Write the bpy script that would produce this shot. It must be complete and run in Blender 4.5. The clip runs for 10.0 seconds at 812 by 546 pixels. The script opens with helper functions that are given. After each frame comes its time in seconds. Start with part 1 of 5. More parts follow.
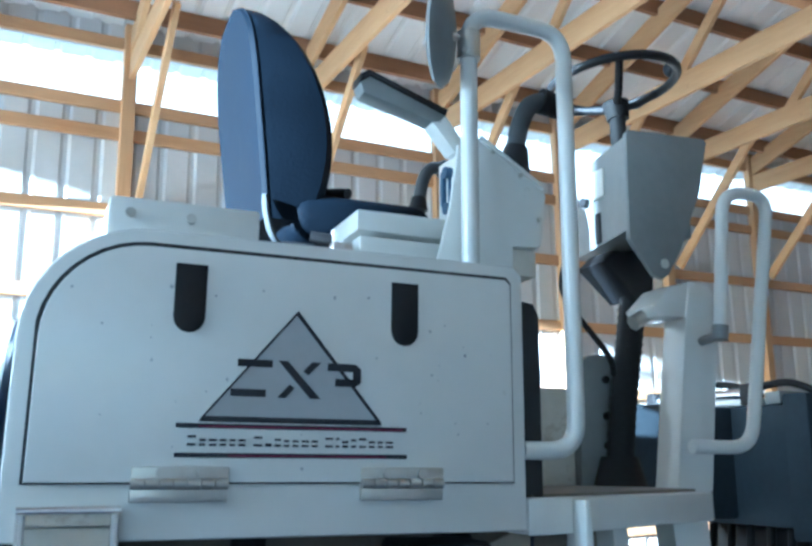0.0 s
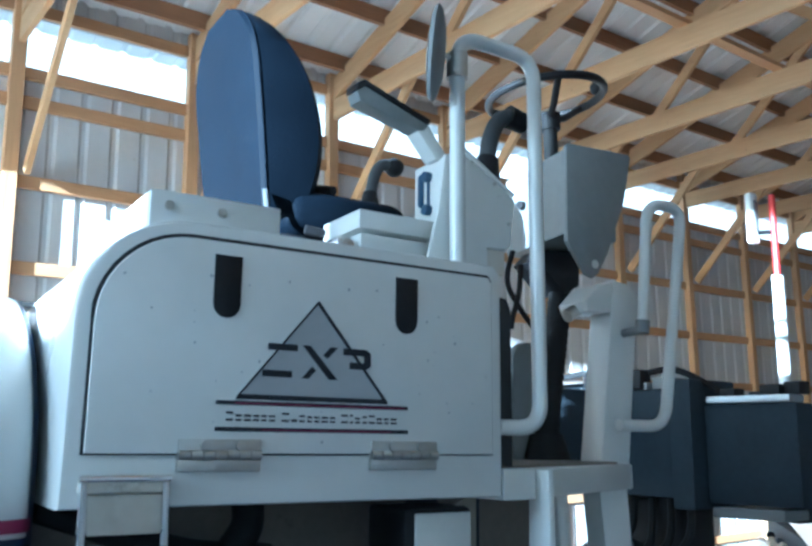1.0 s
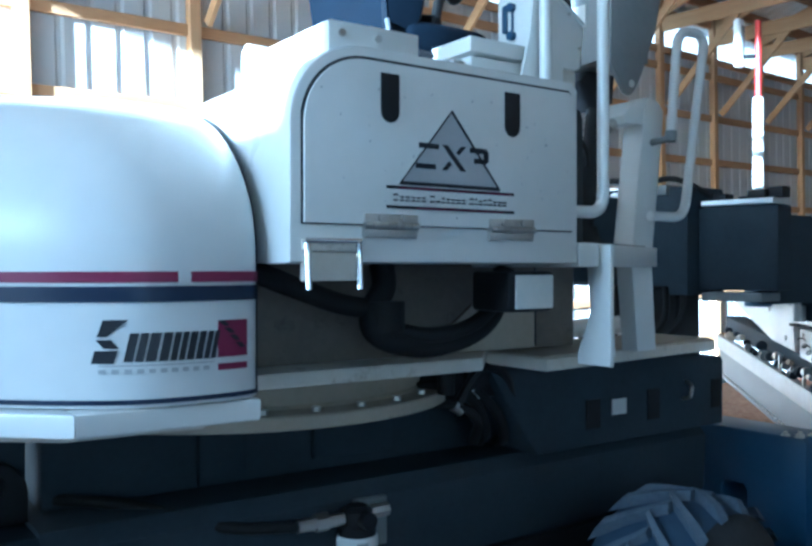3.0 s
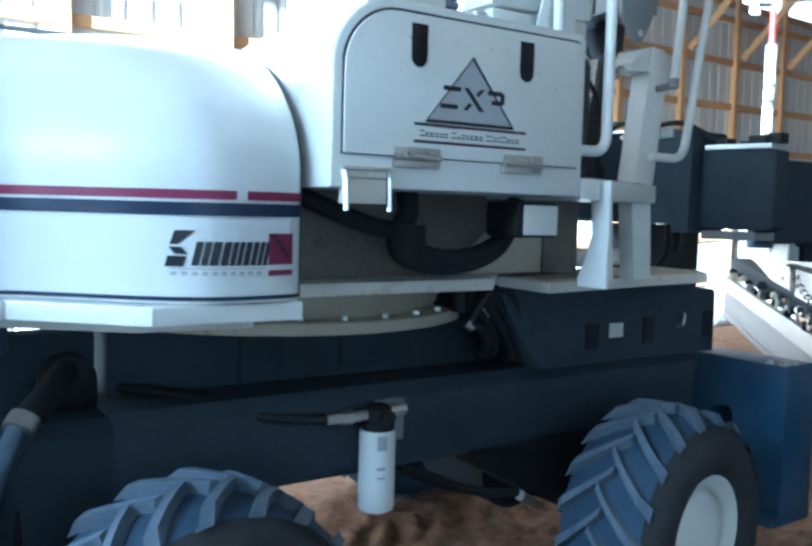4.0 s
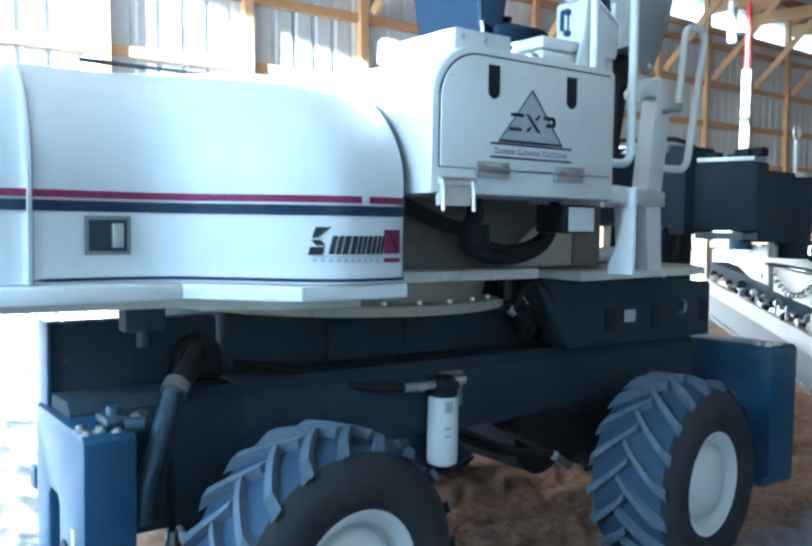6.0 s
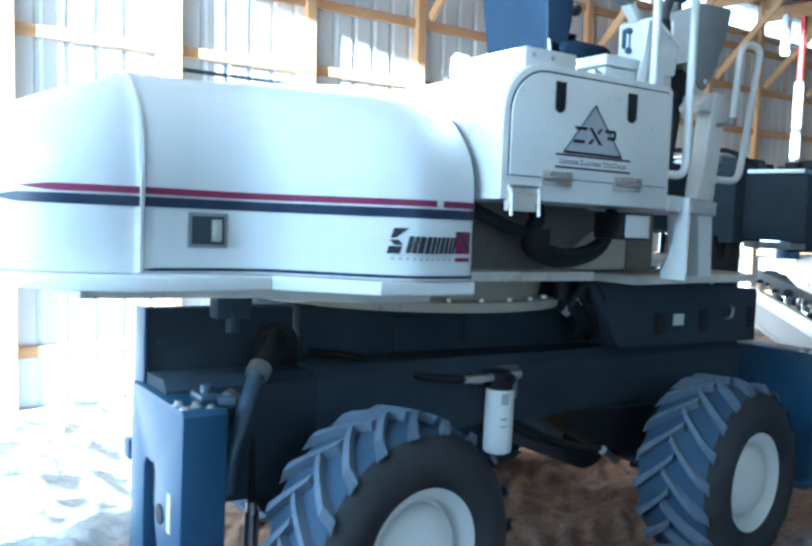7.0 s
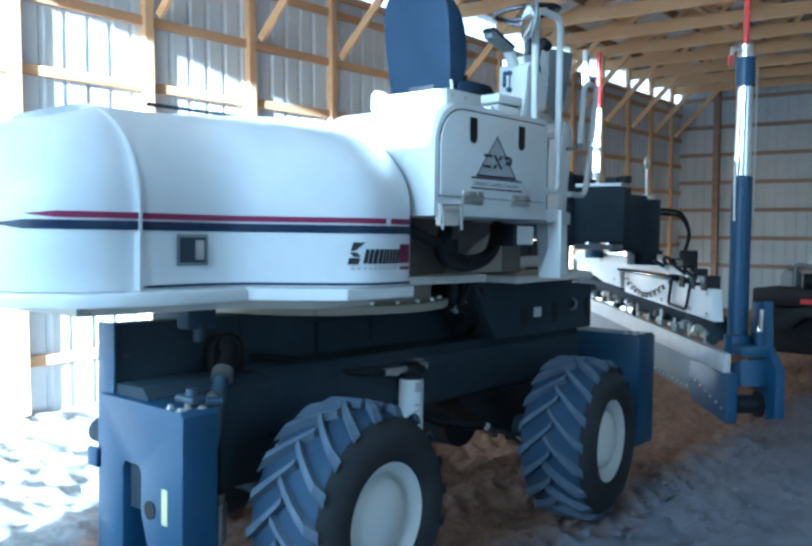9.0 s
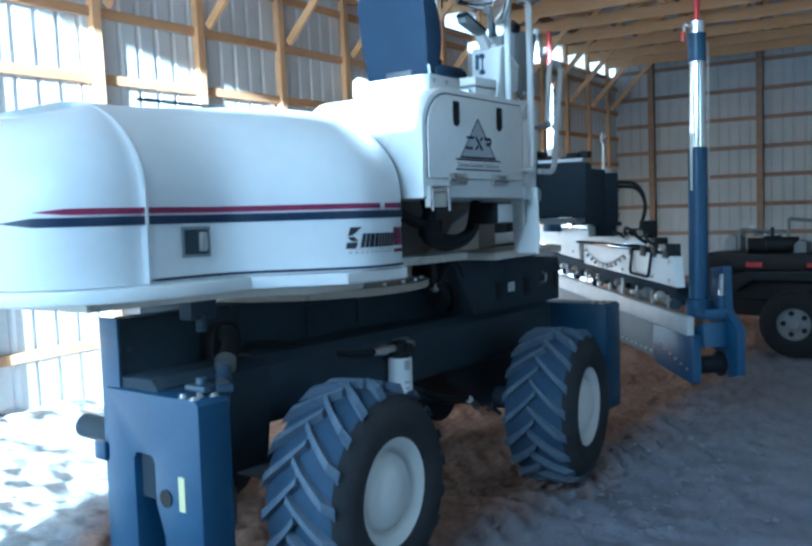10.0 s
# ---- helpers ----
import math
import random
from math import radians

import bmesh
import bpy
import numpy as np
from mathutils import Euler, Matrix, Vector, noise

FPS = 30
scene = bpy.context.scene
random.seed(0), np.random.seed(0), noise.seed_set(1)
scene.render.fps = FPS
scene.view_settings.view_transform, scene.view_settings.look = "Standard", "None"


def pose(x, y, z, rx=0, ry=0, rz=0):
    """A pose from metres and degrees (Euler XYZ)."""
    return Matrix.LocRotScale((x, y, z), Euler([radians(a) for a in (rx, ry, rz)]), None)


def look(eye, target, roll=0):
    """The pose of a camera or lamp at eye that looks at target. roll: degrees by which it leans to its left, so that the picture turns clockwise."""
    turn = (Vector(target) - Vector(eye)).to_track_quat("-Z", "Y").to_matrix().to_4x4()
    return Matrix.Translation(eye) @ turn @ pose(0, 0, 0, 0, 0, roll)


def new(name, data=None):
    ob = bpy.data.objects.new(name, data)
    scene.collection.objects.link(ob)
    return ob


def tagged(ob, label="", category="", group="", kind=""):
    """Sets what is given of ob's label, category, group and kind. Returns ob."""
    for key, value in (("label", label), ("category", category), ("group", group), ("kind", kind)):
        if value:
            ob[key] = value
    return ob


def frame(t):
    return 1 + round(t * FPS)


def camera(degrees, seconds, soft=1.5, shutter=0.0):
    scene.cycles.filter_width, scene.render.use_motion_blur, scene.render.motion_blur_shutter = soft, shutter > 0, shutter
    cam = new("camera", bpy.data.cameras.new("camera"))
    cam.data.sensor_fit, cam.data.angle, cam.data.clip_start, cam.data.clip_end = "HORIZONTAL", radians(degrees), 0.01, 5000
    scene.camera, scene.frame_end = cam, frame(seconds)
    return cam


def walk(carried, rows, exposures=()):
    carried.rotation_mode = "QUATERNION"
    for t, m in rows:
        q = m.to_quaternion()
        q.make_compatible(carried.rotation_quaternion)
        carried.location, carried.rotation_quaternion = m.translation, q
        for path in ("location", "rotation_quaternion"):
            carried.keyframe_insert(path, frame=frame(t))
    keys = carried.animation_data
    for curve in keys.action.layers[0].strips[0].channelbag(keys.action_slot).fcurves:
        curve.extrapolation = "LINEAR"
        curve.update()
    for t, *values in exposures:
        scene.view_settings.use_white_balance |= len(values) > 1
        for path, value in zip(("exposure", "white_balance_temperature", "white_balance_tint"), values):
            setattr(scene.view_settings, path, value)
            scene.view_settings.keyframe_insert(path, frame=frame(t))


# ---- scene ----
cam = camera(51.0, 10.0, soft=2.8, shutter=0.3)
PATH = [
    (0, (-0.167, -1.408, 1.801), (0.573, 0.399, 2.236), 0.4),
    (0.5, (-0.311, -1.412, 1.81), (0.567, 0.319, 2.293), 1.0),
    (1, (-0.501, -1.451, 1.791), (0.54, 0.211, 2.181), 0.6),
    (1.5, (-0.594, -1.496, 1.773), (0.481, 0.151, 2.134), 1.6),
    (2, (-0.703, -1.599, 1.715), (0.415, 0.042, 1.949), 1.2),
    (2.3, (-0.793, -1.646, 1.678), (0.323, 0.006, 1.84), 1.8),
    (2.5, (-0.889, -1.636, 1.678), (0.255, 0.0, 1.788), 2.2),
    (2.7, (-0.983, -1.621, 1.676), (0.17, 0.013, 1.722), 0.4),
    (3.8, (-1.225, -1.833, 1.637), (-0.077, -0.201, 1.503), 0.4),
    (4, (-1.278, -1.896, 1.637), (-0.159, -0.246, 1.48), 1.6),
    (4.5, (-1.448, -1.959, 1.615), (-0.377, -0.277, 1.465), 2.0),
    (5, (-1.673, -2.004, 1.611), (-0.52, -0.378, 1.446), -0.1),
    (5.2, (-1.738, -2.056, 1.6), (-0.565, -0.443, 1.454), 0.9),
    (6.3, (-1.972, -2.25, 1.578), (-0.793, -0.631, 1.466), 0.9),
    (6.5, (-2.001, -2.297, 1.591), (-0.852, -0.665, 1.469), 1.2),
    (7, (-2.154, -2.328, 1.587), (-1.052, -0.664, 1.466), 2.4),
    (7.5, (-2.426, -2.24, 1.589), (-1.191, -0.671, 1.485), 1.2),
    (8, (-2.614, -2.223, 1.588), (-1.269, -0.748, 1.457), 3.1),
    (8.5, (-2.816, -2.305, 1.572), (-1.373, -0.922, 1.521), 0.8),
    (9, (-2.999, -2.289, 1.591), (-1.5, -0.968, 1.505), 0.8),
    (9.5, (-3.168, -2.179, 1.613), (-1.596, -0.947, 1.511), -1.3),
    (10, (-3.239, -2.179, 1.601), (-1.651, -0.971, 1.469), -1.7),
]
EXPOSURES = [(0.0, 3.36, 4200, -6), (1.2, 3.0, 4150, -6), (2.5, 2.9, 3950, -5), (4.0, 3.6, 4200, -6), (7.0, 3.65, 4150, -6), (10.0, 2.98, 4000, -6)]
walk(cam, [(t, look(eye, target, roll)) for t, eye, target, roll in PATH], EXPOSURES)


# ---- light ----
BY = radians(5.2)                       # the building stands turned by this much to the machine
BM = Matrix.Rotation(BY, 4, "Z") @ Matrix.Rotation(radians(-1.35), 4, "Y")   # building u, v, z -> world
SUN_AZ, SUN_EL = radians(19.0), radians(9.5)   # the way the sunlight travels, and how steeply

world = bpy.data.worlds.new("sky")
scene.world = world
world.use_nodes = True
wn = world.node_tree.nodes
sky = wn.new("ShaderNodeTexSky")
sky.sky_type = "NISHITA"
sky.sun_disc = False
sky.sun_elevation = SUN_EL
sky.sun_rotation = math.atan2(-math.cos(SUN_AZ), -math.sin(SUN_AZ))
wn["Background"].inputs["Strength"].default_value = 0.042
world.node_tree.links.new(sky.outputs[0], wn["Background"].inputs["Color"])

sun = new("sun", bpy.data.lights.new("sun", "SUN"))
sun.data.energy = 5.0
sun.data.angle = radians(0.6)
sun.data.color = (1.0, 0.93, 0.84)
sun.matrix_world = look((0, 0, 0), (math.cos(SUN_EL) * math.cos(SUN_AZ), math.cos(SUN_EL) * math.sin(SUN_AZ), -math.sin(SUN_EL)))


def sky_lamp(v0, v1, z0, z1, watts):
    """The western sky's light, standing in an opening of the west wall (building places)."""
    lamp = new("sky_light", bpy.data.lights.new("sky_light", "AREA"))
    lamp.data.shape = "RECTANGLE"
    lamp.data.size, lamp.data.size_y = v1 - v0, z1 - z0
    lamp.data.energy = watts
    lamp.data.color = (0.90, 0.96, 1.0)
    at = Vector((WEST - 0.06, (v0 + v1) / 2, (z0 + z1) / 2))
    lamp.matrix_world = look(BM @ at, BM @ (at + Vector((1, 0, -0.6))))


WEST = -7.0
sky_lamp(-1.6, 0.7, 3.38, 5.04, 24)
sky_lamp(0.72, 4.7, 0.1, 5.04, 18.5)


# ---- materials ----
def mat(name, c1, c2=None, rough=0.5, metal=0.0, scale=3.0, fine=60.0, bump=0.1, spec=0.5, coat=0.0, dirt=None, dirt_amount=0.0, rvar=0.12, stretch=None):
    """Two colours mixed by a coarse and a fine noise, with a fine relief and an optional layer of dirt spots."""
    m = bpy.data.materials.new(name)
    m.use_nodes = True
    nt = m.node_tree
    n, l = nt.nodes, nt.links
    b = n["Principled BSDF"]
    b.inputs["Metallic"].default_value = metal
    b.inputs["Specular IOR Level"].default_value = spec
    b.inputs["Coat Weight"].default_value = coat
    b.inputs["Coat Roughness"].default_value = 0.08
    tc = n.new("ShaderNodeTexCoord")
    big = n.new("ShaderNodeTexNoise")
    big.inputs["Scale"].default_value = scale
    big.inputs["Detail"].default_value = 4
    small = n.new("ShaderNodeTexNoise")
    small.inputs["Scale"].default_value = fine
    small.inputs["Detail"].default_value = 3
    where = tc.outputs["Object"]
    if stretch:
        mp = n.new("ShaderNodeMapping")
        mp.inputs["Scale"].default_value = stretch
        l.new(where, mp.inputs["Vector"])
        where = mp.outputs[0]
    for t in (big, small):
        l.new(where, t.inputs["Vector"])
    mixf = n.new("ShaderNodeMath")
    mixf.operation = "MULTIPLY_ADD"
    l.new(small.outputs["Fac"], mixf.inputs[0])
    mixf.inputs[1].default_value = 0.45
    l.new(big.outputs["Fac"], mixf.inputs[2])
    ramp = n.new("ShaderNodeValToRGB")
    ramp.color_ramp.elements[0].position, ramp.color_ramp.elements[1].position = 0.45, 1.0
    ramp.color_ramp.elements[0].color = (*c1, 1)
    ramp.color_ramp.elements[1].color = (*(c2 or [min(1, v * 1.15) for v in c1]), 1)
    l.new(mixf.outputs[0], ramp.inputs[0])
    colour = ramp.outputs["Color"]
    if dirt:
        spots = n.new("ShaderNodeTexNoise")
        spots.inputs["Scale"].default_value = 9.0
        spots.inputs["Detail"].default_value = 8
        spots.inputs["Roughness"].default_value = 0.7
        l.new(tc.outputs["Object"], spots.inputs["Vector"])
        cut = n.new("ShaderNodeMapRange")
        cut.inputs["From Min"].default_value = 0.68 - 0.25 * dirt_amount
        cut.inputs["From Max"].default_value = 0.80 - 0.15 * dirt_amount
        l.new(spots.outputs["Fac"], cut.inputs["Value"])
        mx = n.new("ShaderNodeMix")
        mx.data_type = "RGBA"
        l.new(cut.outputs[0], mx.inputs["Factor"])
        l.new(colour, mx.inputs["A"])
        mx.inputs["B"].default_value = (*dirt, 1)
        colour = mx.outputs["Result"]
    l.new(colour, b.inputs["Base Color"])
    rr = n.new("ShaderNodeMapRange")
    rr.inputs["To Min"].default_value = max(0.02, rough - rvar)
    rr.inputs["To Max"].default_value = min(1.0, rough + rvar)
    l.new(big.outputs["Fac"], rr.inputs["Value"])
    l.new(rr.outputs[0], b.inputs["Roughness"])
    if bump:
        bp = n.new("ShaderNodeBump")
        bp.inputs["Strength"].default_value = bump
        bp.inputs["Distance"].default_value = 0.01
        l.new(small.outputs["Fac"], bp.inputs["Height"])
        l.new(bp.outputs[0], b.inputs["Normal"])
    return m


def wood(name, c1, c2, along):
    """Sawn softwood with its grain drawn out along one axis, and a few dark knots and stains."""
    k = [1.0, 1.0, 1.0]
    k["xyz".index(along)] = 0.06
    return mat(name, c1, c2, rough=0.75, scale=5.0, fine=42, bump=0.2, stretch=k, dirt=(0.16, 0.075, 0.03), dirt_amount=0.12)


WHITE = mat("white_paint", (0.74, 0.74, 0.70), (0.80, 0.80, 0.77), rough=0.32, coat=0.3, scale=2.5, fine=25, bump=0.02, dirt=(0.30, 0.27, 0.22), dirt_amount=0.05)
HOODW = mat("gelcoat_white", (0.66, 0.67, 0.66), (0.73, 0.74, 0.73), rough=0.40, coat=0.1, scale=1.5, fine=14, bump=0.015, dirt=(0.5, 0.48, 0.42), dirt_amount=0.0)
DUSTW = mat("dusty_white_paint", (0.60, 0.56, 0.47), (0.72, 0.69, 0.62), rough=0.55, scale=6, fine=40, bump=0.08, dirt=(0.30, 0.23, 0.15), dirt_amount=0.35)
TAN = mat("dirty_cream_paint", (0.40, 0.35, 0.26), (0.50, 0.45, 0.36), rough=0.6, scale=4, fine=50, bump=0.08, dirt=(0.20, 0.15, 0.10), dirt_amount=0.3)
# dirty cream darkened for shade under the box; also the grimy deck mat
GRIME_SHADE = mat("grimy_shaded_paint", (0.15, 0.13, 0.11), (0.24, 0.21, 0.17), rough=0.65, scale=3, fine=50, bump=0.08, dirt=(0.07, 0.06, 0.05), dirt_amount=0.35)
CHAR = mat("charcoal_paint", (0.034, 0.044, 0.056), (0.050, 0.063, 0.078), spec=0.18, rough=0.7, scale=4, fine=45, bump=0.05, dirt=(0.12, 0.10, 0.08), dirt_amount=0.06)
BLUEP = mat("navy_paint", (0.024, 0.062, 0.128), (0.036, 0.082, 0.16), rough=0.38, scale=4, fine=45, bump=0.05, dirt=(0.15, 0.12, 0.10), dirt_amount=0.08)
GREYP = mat("grey_console_paint", (0.20, 0.21, 0.21), (0.25, 0.26, 0.26), rough=0.5, scale=5, fine=40, bump=0.03)
BLACK = mat("black_plastic", (0.010, 0.010, 0.011), (0.018, 0.018, 0.020), rough=0.5, scale=5, fine=80, bump=0.05, spec=0.3)
HOSE = mat("black_rubber_hose", (0.009, 0.009, 0.010), (0.018, 0.018, 0.018), rough=0.65, scale=8, fine=90, bump=0.08, spec=0.3)
# tread and lug rubber tinted blue for the sky they face
RUBBER = mat("skylit_tyre_rubber", (0.030, 0.052, 0.092), (0.050, 0.078, 0.125), rough=0.8, scale=5, fine=50, bump=0.15, dirt=(0.16, 0.13, 0.10), dirt_amount=0.2)
LUGRUB = mat("dusty_skylit_lug_rubber", (0.08, 0.103, 0.145), (0.155, 0.18, 0.22), rough=0.85, scale=7, fine=50, bump=0.15, dirt=(0.22, 0.19, 0.16), dirt_amount=0.2)
SIDEWALL = mat("sidewall_rubber", (0.026, 0.027, 0.029), (0.046, 0.045, 0.045), rough=0.75, scale=6, fine=60, bump=0.12, dirt=(0.10, 0.07, 0.05), dirt_amount=0.2, spec=0.25)
VINYL = mat("seat_vinyl", (0.0028, 0.0048, 0.0088), (0.0045, 0.0077, 0.0138), rough=0.62, scale=6, fine=150, bump=0.12, spec=0.07)
STEEL = mat("zinc_steel", (0.55, 0.54, 0.50), (0.68, 0.67, 0.63), rough=0.35, metal=1.0, scale=8, fine=60, bump=0.04, dirt=(0.30, 0.26, 0.2), dirt_amount=0.15)
CHROME = mat("chromed_rod", (0.80, 0.80, 0.80), (0.88, 0.88, 0.88), rough=0.12, metal=1.0, scale=8, fine=60, bump=0.01)
ALU = mat("worn_aluminium", (0.56, 0.57, 0.58), (0.70, 0.71, 0.72), rough=0.4, metal=0.6, scale=6, fine=30, bump=0.06, dirt=(0.35, 0.3, 0.25), dirt_amount=0.15)
RED = mat("red_vinyl", (0.16, 0.010, 0.055), (0.20, 0.015, 0.068), rough=0.4, fine=40, bump=0.0)
REDPAINT = mat("red_paint", (0.50, 0.03, 0.03), (0.58, 0.05, 0.04), rough=0.4, bump=0.02)
NAVYV = mat("navy_vinyl", (0.006, 0.016, 0.045), (0.010, 0.022, 0.06), rough=0.35, fine=40, bump=0.0)
INK = mat("black_vinyl", (0.012, 0.014, 0.02), (0.02, 0.022, 0.03), rough=0.35, fine=40, bump=0.0)
DECALGREY = mat("grey_decal", (0.40, 0.41, 0.42), (0.46, 0.47, 0.48), rough=0.4, bump=0.0)
LABEL = mat("pale_label", (0.62, 0.62, 0.58), (0.70, 0.70, 0.66), rough=0.5, bump=0.0)
YELLOWISH = mat("faded_yellow_label", (0.60, 0.60, 0.28), (0.68, 0.68, 0.4), rough=0.5, bump=0.0)
GASKET = mat("rubber_gasket", (0.02, 0.02, 0.02), (0.03, 0.03, 0.03), rough=0.7, bump=0.0)
MIRROR = mat("mirror_glass", (0.45, 0.46, 0.47), (0.5, 0.51, 0.52), rough=0.12, metal=1.0, bump=0.0, rvar=0.03)
LUMBER = wood("truss_lumber", (0.52, 0.31, 0.135), (0.68, 0.45, 0.22), "y")
LUMBERX = wood("girt_lumber", (0.48, 0.27, 0.12), (0.64, 0.40, 0.20), "x")
LUMBERZ = wood("post_lumber", (0.55, 0.33, 0.155), (0.70, 0.46, 0.24), "z")
# purlin lumber coloured darker for the shadow under the roof sheets
LUMBERD = wood("shaded_purlin_lumber", (0.28, 0.14, 0.065), (0.40, 0.215, 0.10), "x")
# end wall lumber, browned down for the shade at that end
LUMBERE = wood("shaded_girt_lumber", (0.20, 0.13, 0.085), (0.30, 0.21, 0.14), "y")
SIDING = mat("white_ribbed_siding", (0.66, 0.66, 0.65), (0.73, 0.73, 0.72), rough=0.5, scale=1.5, fine=20, bump=0.03, dirt=(0.5, 0.47, 0.42), dirt_amount=0.05)
# end wall siding, greyed for the shade at that end
SIDING_SHADE = mat("shaded_end_siding", (0.37, 0.38, 0.38), (0.45, 0.46, 0.46), rough=0.5, scale=1.5, fine=20, bump=0.03, dirt=(0.36, 0.34, 0.31), dirt_amount=0.08)
ROOFM = mat("white_roof_sheet", (0.80, 0.81, 0.80), (0.86, 0.87, 0.86), rough=0.5, scale=1.2, fine=20, bump=0.03)
STRIP = mat("mill_finish_aluminium", (0.52, 0.51, 0.49), (0.66, 0.65, 0.62), rough=0.45, metal=0.25, scale=6, fine=30, bump=0.06, dirt=(0.35, 0.3, 0.25), dirt_amount=0.15)
PIPE = mat("oily_blue_steel", (0.05, 0.075, 0.11), (0.10, 0.13, 0.17), rough=0.35, metal=0.4, scale=9, fine=60, bump=0.08, dirt=(0.16, 0.13, 0.10), dirt_amount=0.2)
GREYD = mat("dark_grey_rubber", (0.05, 0.055, 0.06), (0.08, 0.085, 0.09), rough=0.6, scale=8, fine=90, bump=0.05)
GLASSY = mat("white_plastic", (0.75, 0.75, 0.73), (0.8, 0.8, 0.78), rough=0.35, bump=0.0)


def dirt_ground():
    """Churned red-brown earth under and beyond the machine; bluish grey, for skylight, on the open side."""
    # the grey is tinted blue for the skylight falling there
    m = mat("packed_dirt", (0.22, 0.217, 0.245), (0.32, 0.316, 0.35), rough=0.95, scale=1.6, fine=24, bump=0.0, dirt=(0.22, 0.19, 0.19), dirt_amount=0.2)
    n, l = m.node_tree.nodes, m.node_tree.links
    b = n["Principled BSDF"]
    grey = b.inputs["Base Color"].links[0].from_socket
    tc = n.new("ShaderNodeTexCoord")

    def noise_at(scale, detail, rough):
        t = n.new("ShaderNodeTexNoise")
        t.inputs["Scale"].default_value = scale
        t.inputs["Detail"].default_value = detail
        t.inputs["Roughness"].default_value = rough
        l.new(tc.outputs["Object"], t.inputs["Vector"])
        return t.outputs["Fac"]

    fine, wide = noise_at(14, 9, 0.7), noise_at(1.1, 6, 0.6)
    brown = n.new("ShaderNodeValToRGB")
    brown.color_ramp.elements[0].position, brown.color_ramp.elements[1].position = 0.35, 0.7
    brown.color_ramp.elements[0].color = (0.27, 0.145, 0.085, 1)
    brown.color_ramp.elements[1].color = (0.50, 0.32, 0.205, 1)
    l.new(fine, brown.inputs[0])
    sep = n.new("ShaderNodeSeparateXYZ")
    l.new(tc.outputs["Object"], sep.inputs[0])
    side = n.new("ShaderNodeMath")                  # across the edge between the brown and the grey
    side.operation = "MULTIPLY_ADD"
    l.new(sep.outputs["X"], side.inputs[0])
    side.inputs[1].default_value = EDGE_SLOPE
    l.new(sep.outputs["Y"], side.inputs[2])
    wob = n.new("ShaderNodeMath")
    wob.operation = "MULTIPLY_ADD"
    l.new(wide, wob.inputs[0])
    wob.inputs[1].default_value = 0.9
    l.new(side.outputs[0], wob.inputs[2])
    edge = n.new("ShaderNodeMapRange")
    edge.inputs["From Min"].default_value = EDGE_AT + 0.30
    edge.inputs["From Max"].default_value = EDGE_AT + 0.62
    l.new(wob.outputs[0], edge.inputs["Value"])
    back = n.new("ShaderNodeMath")                  # pale again beyond the machine, for the sunlit ground towards the doorway
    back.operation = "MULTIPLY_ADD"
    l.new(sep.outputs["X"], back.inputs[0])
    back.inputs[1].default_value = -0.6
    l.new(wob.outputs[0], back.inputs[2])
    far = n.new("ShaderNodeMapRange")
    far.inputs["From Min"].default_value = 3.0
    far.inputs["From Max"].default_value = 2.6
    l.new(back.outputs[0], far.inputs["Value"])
    both = n.new("ShaderNodeMath")
    both.operation = "MULTIPLY"
    l.new(edge.outputs[0], both.inputs[0])
    l.new(far.outputs[0], both.inputs[1])
    mx = n.new("ShaderNodeMix")
    mx.data_type = "RGBA"
    l.new(both.outputs[0], mx.inputs["Factor"])
    pale = n.new("ShaderNodeMix")                   # near-white painted in for the sun on the ground by the doorway
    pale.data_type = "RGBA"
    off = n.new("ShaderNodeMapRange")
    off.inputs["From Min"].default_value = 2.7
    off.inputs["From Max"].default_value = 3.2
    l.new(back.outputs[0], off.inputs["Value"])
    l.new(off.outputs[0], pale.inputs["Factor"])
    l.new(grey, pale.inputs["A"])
    sun_white = n.new("ShaderNodeValToRGB")
    sun_white.color_ramp.elements[0].position, sun_white.color_ramp.elements[1].position = 0.3, 0.62
    sun_white.color_ramp.elements[0].color = (0.42, 0.40, 0.37, 1)
    sun_white.color_ramp.elements[1].color = (0.72, 0.71, 0.68, 1)
    l.new(fine, sun_white.inputs[0])
    l.new(sun_white.outputs["Color"], pale.inputs["B"])
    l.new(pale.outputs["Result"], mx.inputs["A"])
    l.new(brown.outputs["Color"], mx.inputs["B"])
    l.new(mx.outputs["Result"], b.inputs["Base Color"])
    bp = n.new("ShaderNodeBump")
    bp.inputs["Strength"].default_value = 0.9
    bp.inputs["Distance"].default_value = 0.05
    l.new(fine, bp.inputs["Height"])
    l.new(bp.outputs[0], b.inputs["Normal"])
    return m


EDGE_SLOPE, EDGE_AT = -0.05, 0.05
DIRT = dirt_ground()


# ---- building blocks ----
def thing(name, at, label, category, group="", kind=""):
    ob = new(name)
    ob.location = at
    ob.empty_display_size = 0.2
    return tagged(ob, label, category, group, kind)


def base_of(ob):
    p = Vector()
    while ob:
        p += ob.location
        ob = ob.parent
    return p


def mesh_of(name, bm, material, shift=Vector()):
    bmesh.ops.recalc_face_normals(bm, faces=bm.faces[:])
    if shift.length:
        bmesh.ops.translate(bm, verts=bm.verts[:], vec=-shift)
    me = bpy.data.meshes.new(name)
    bm.to_mesh(me)
    bm.free()
    for m in material if isinstance(material, (list, tuple)) else [material]:
        me.materials.append(m)
    return me


def smooth(me, angle=35):
    for p in me.polygons:
        p.use_smooth = True
    me.set_sharp_from_angle(angle=radians(angle))


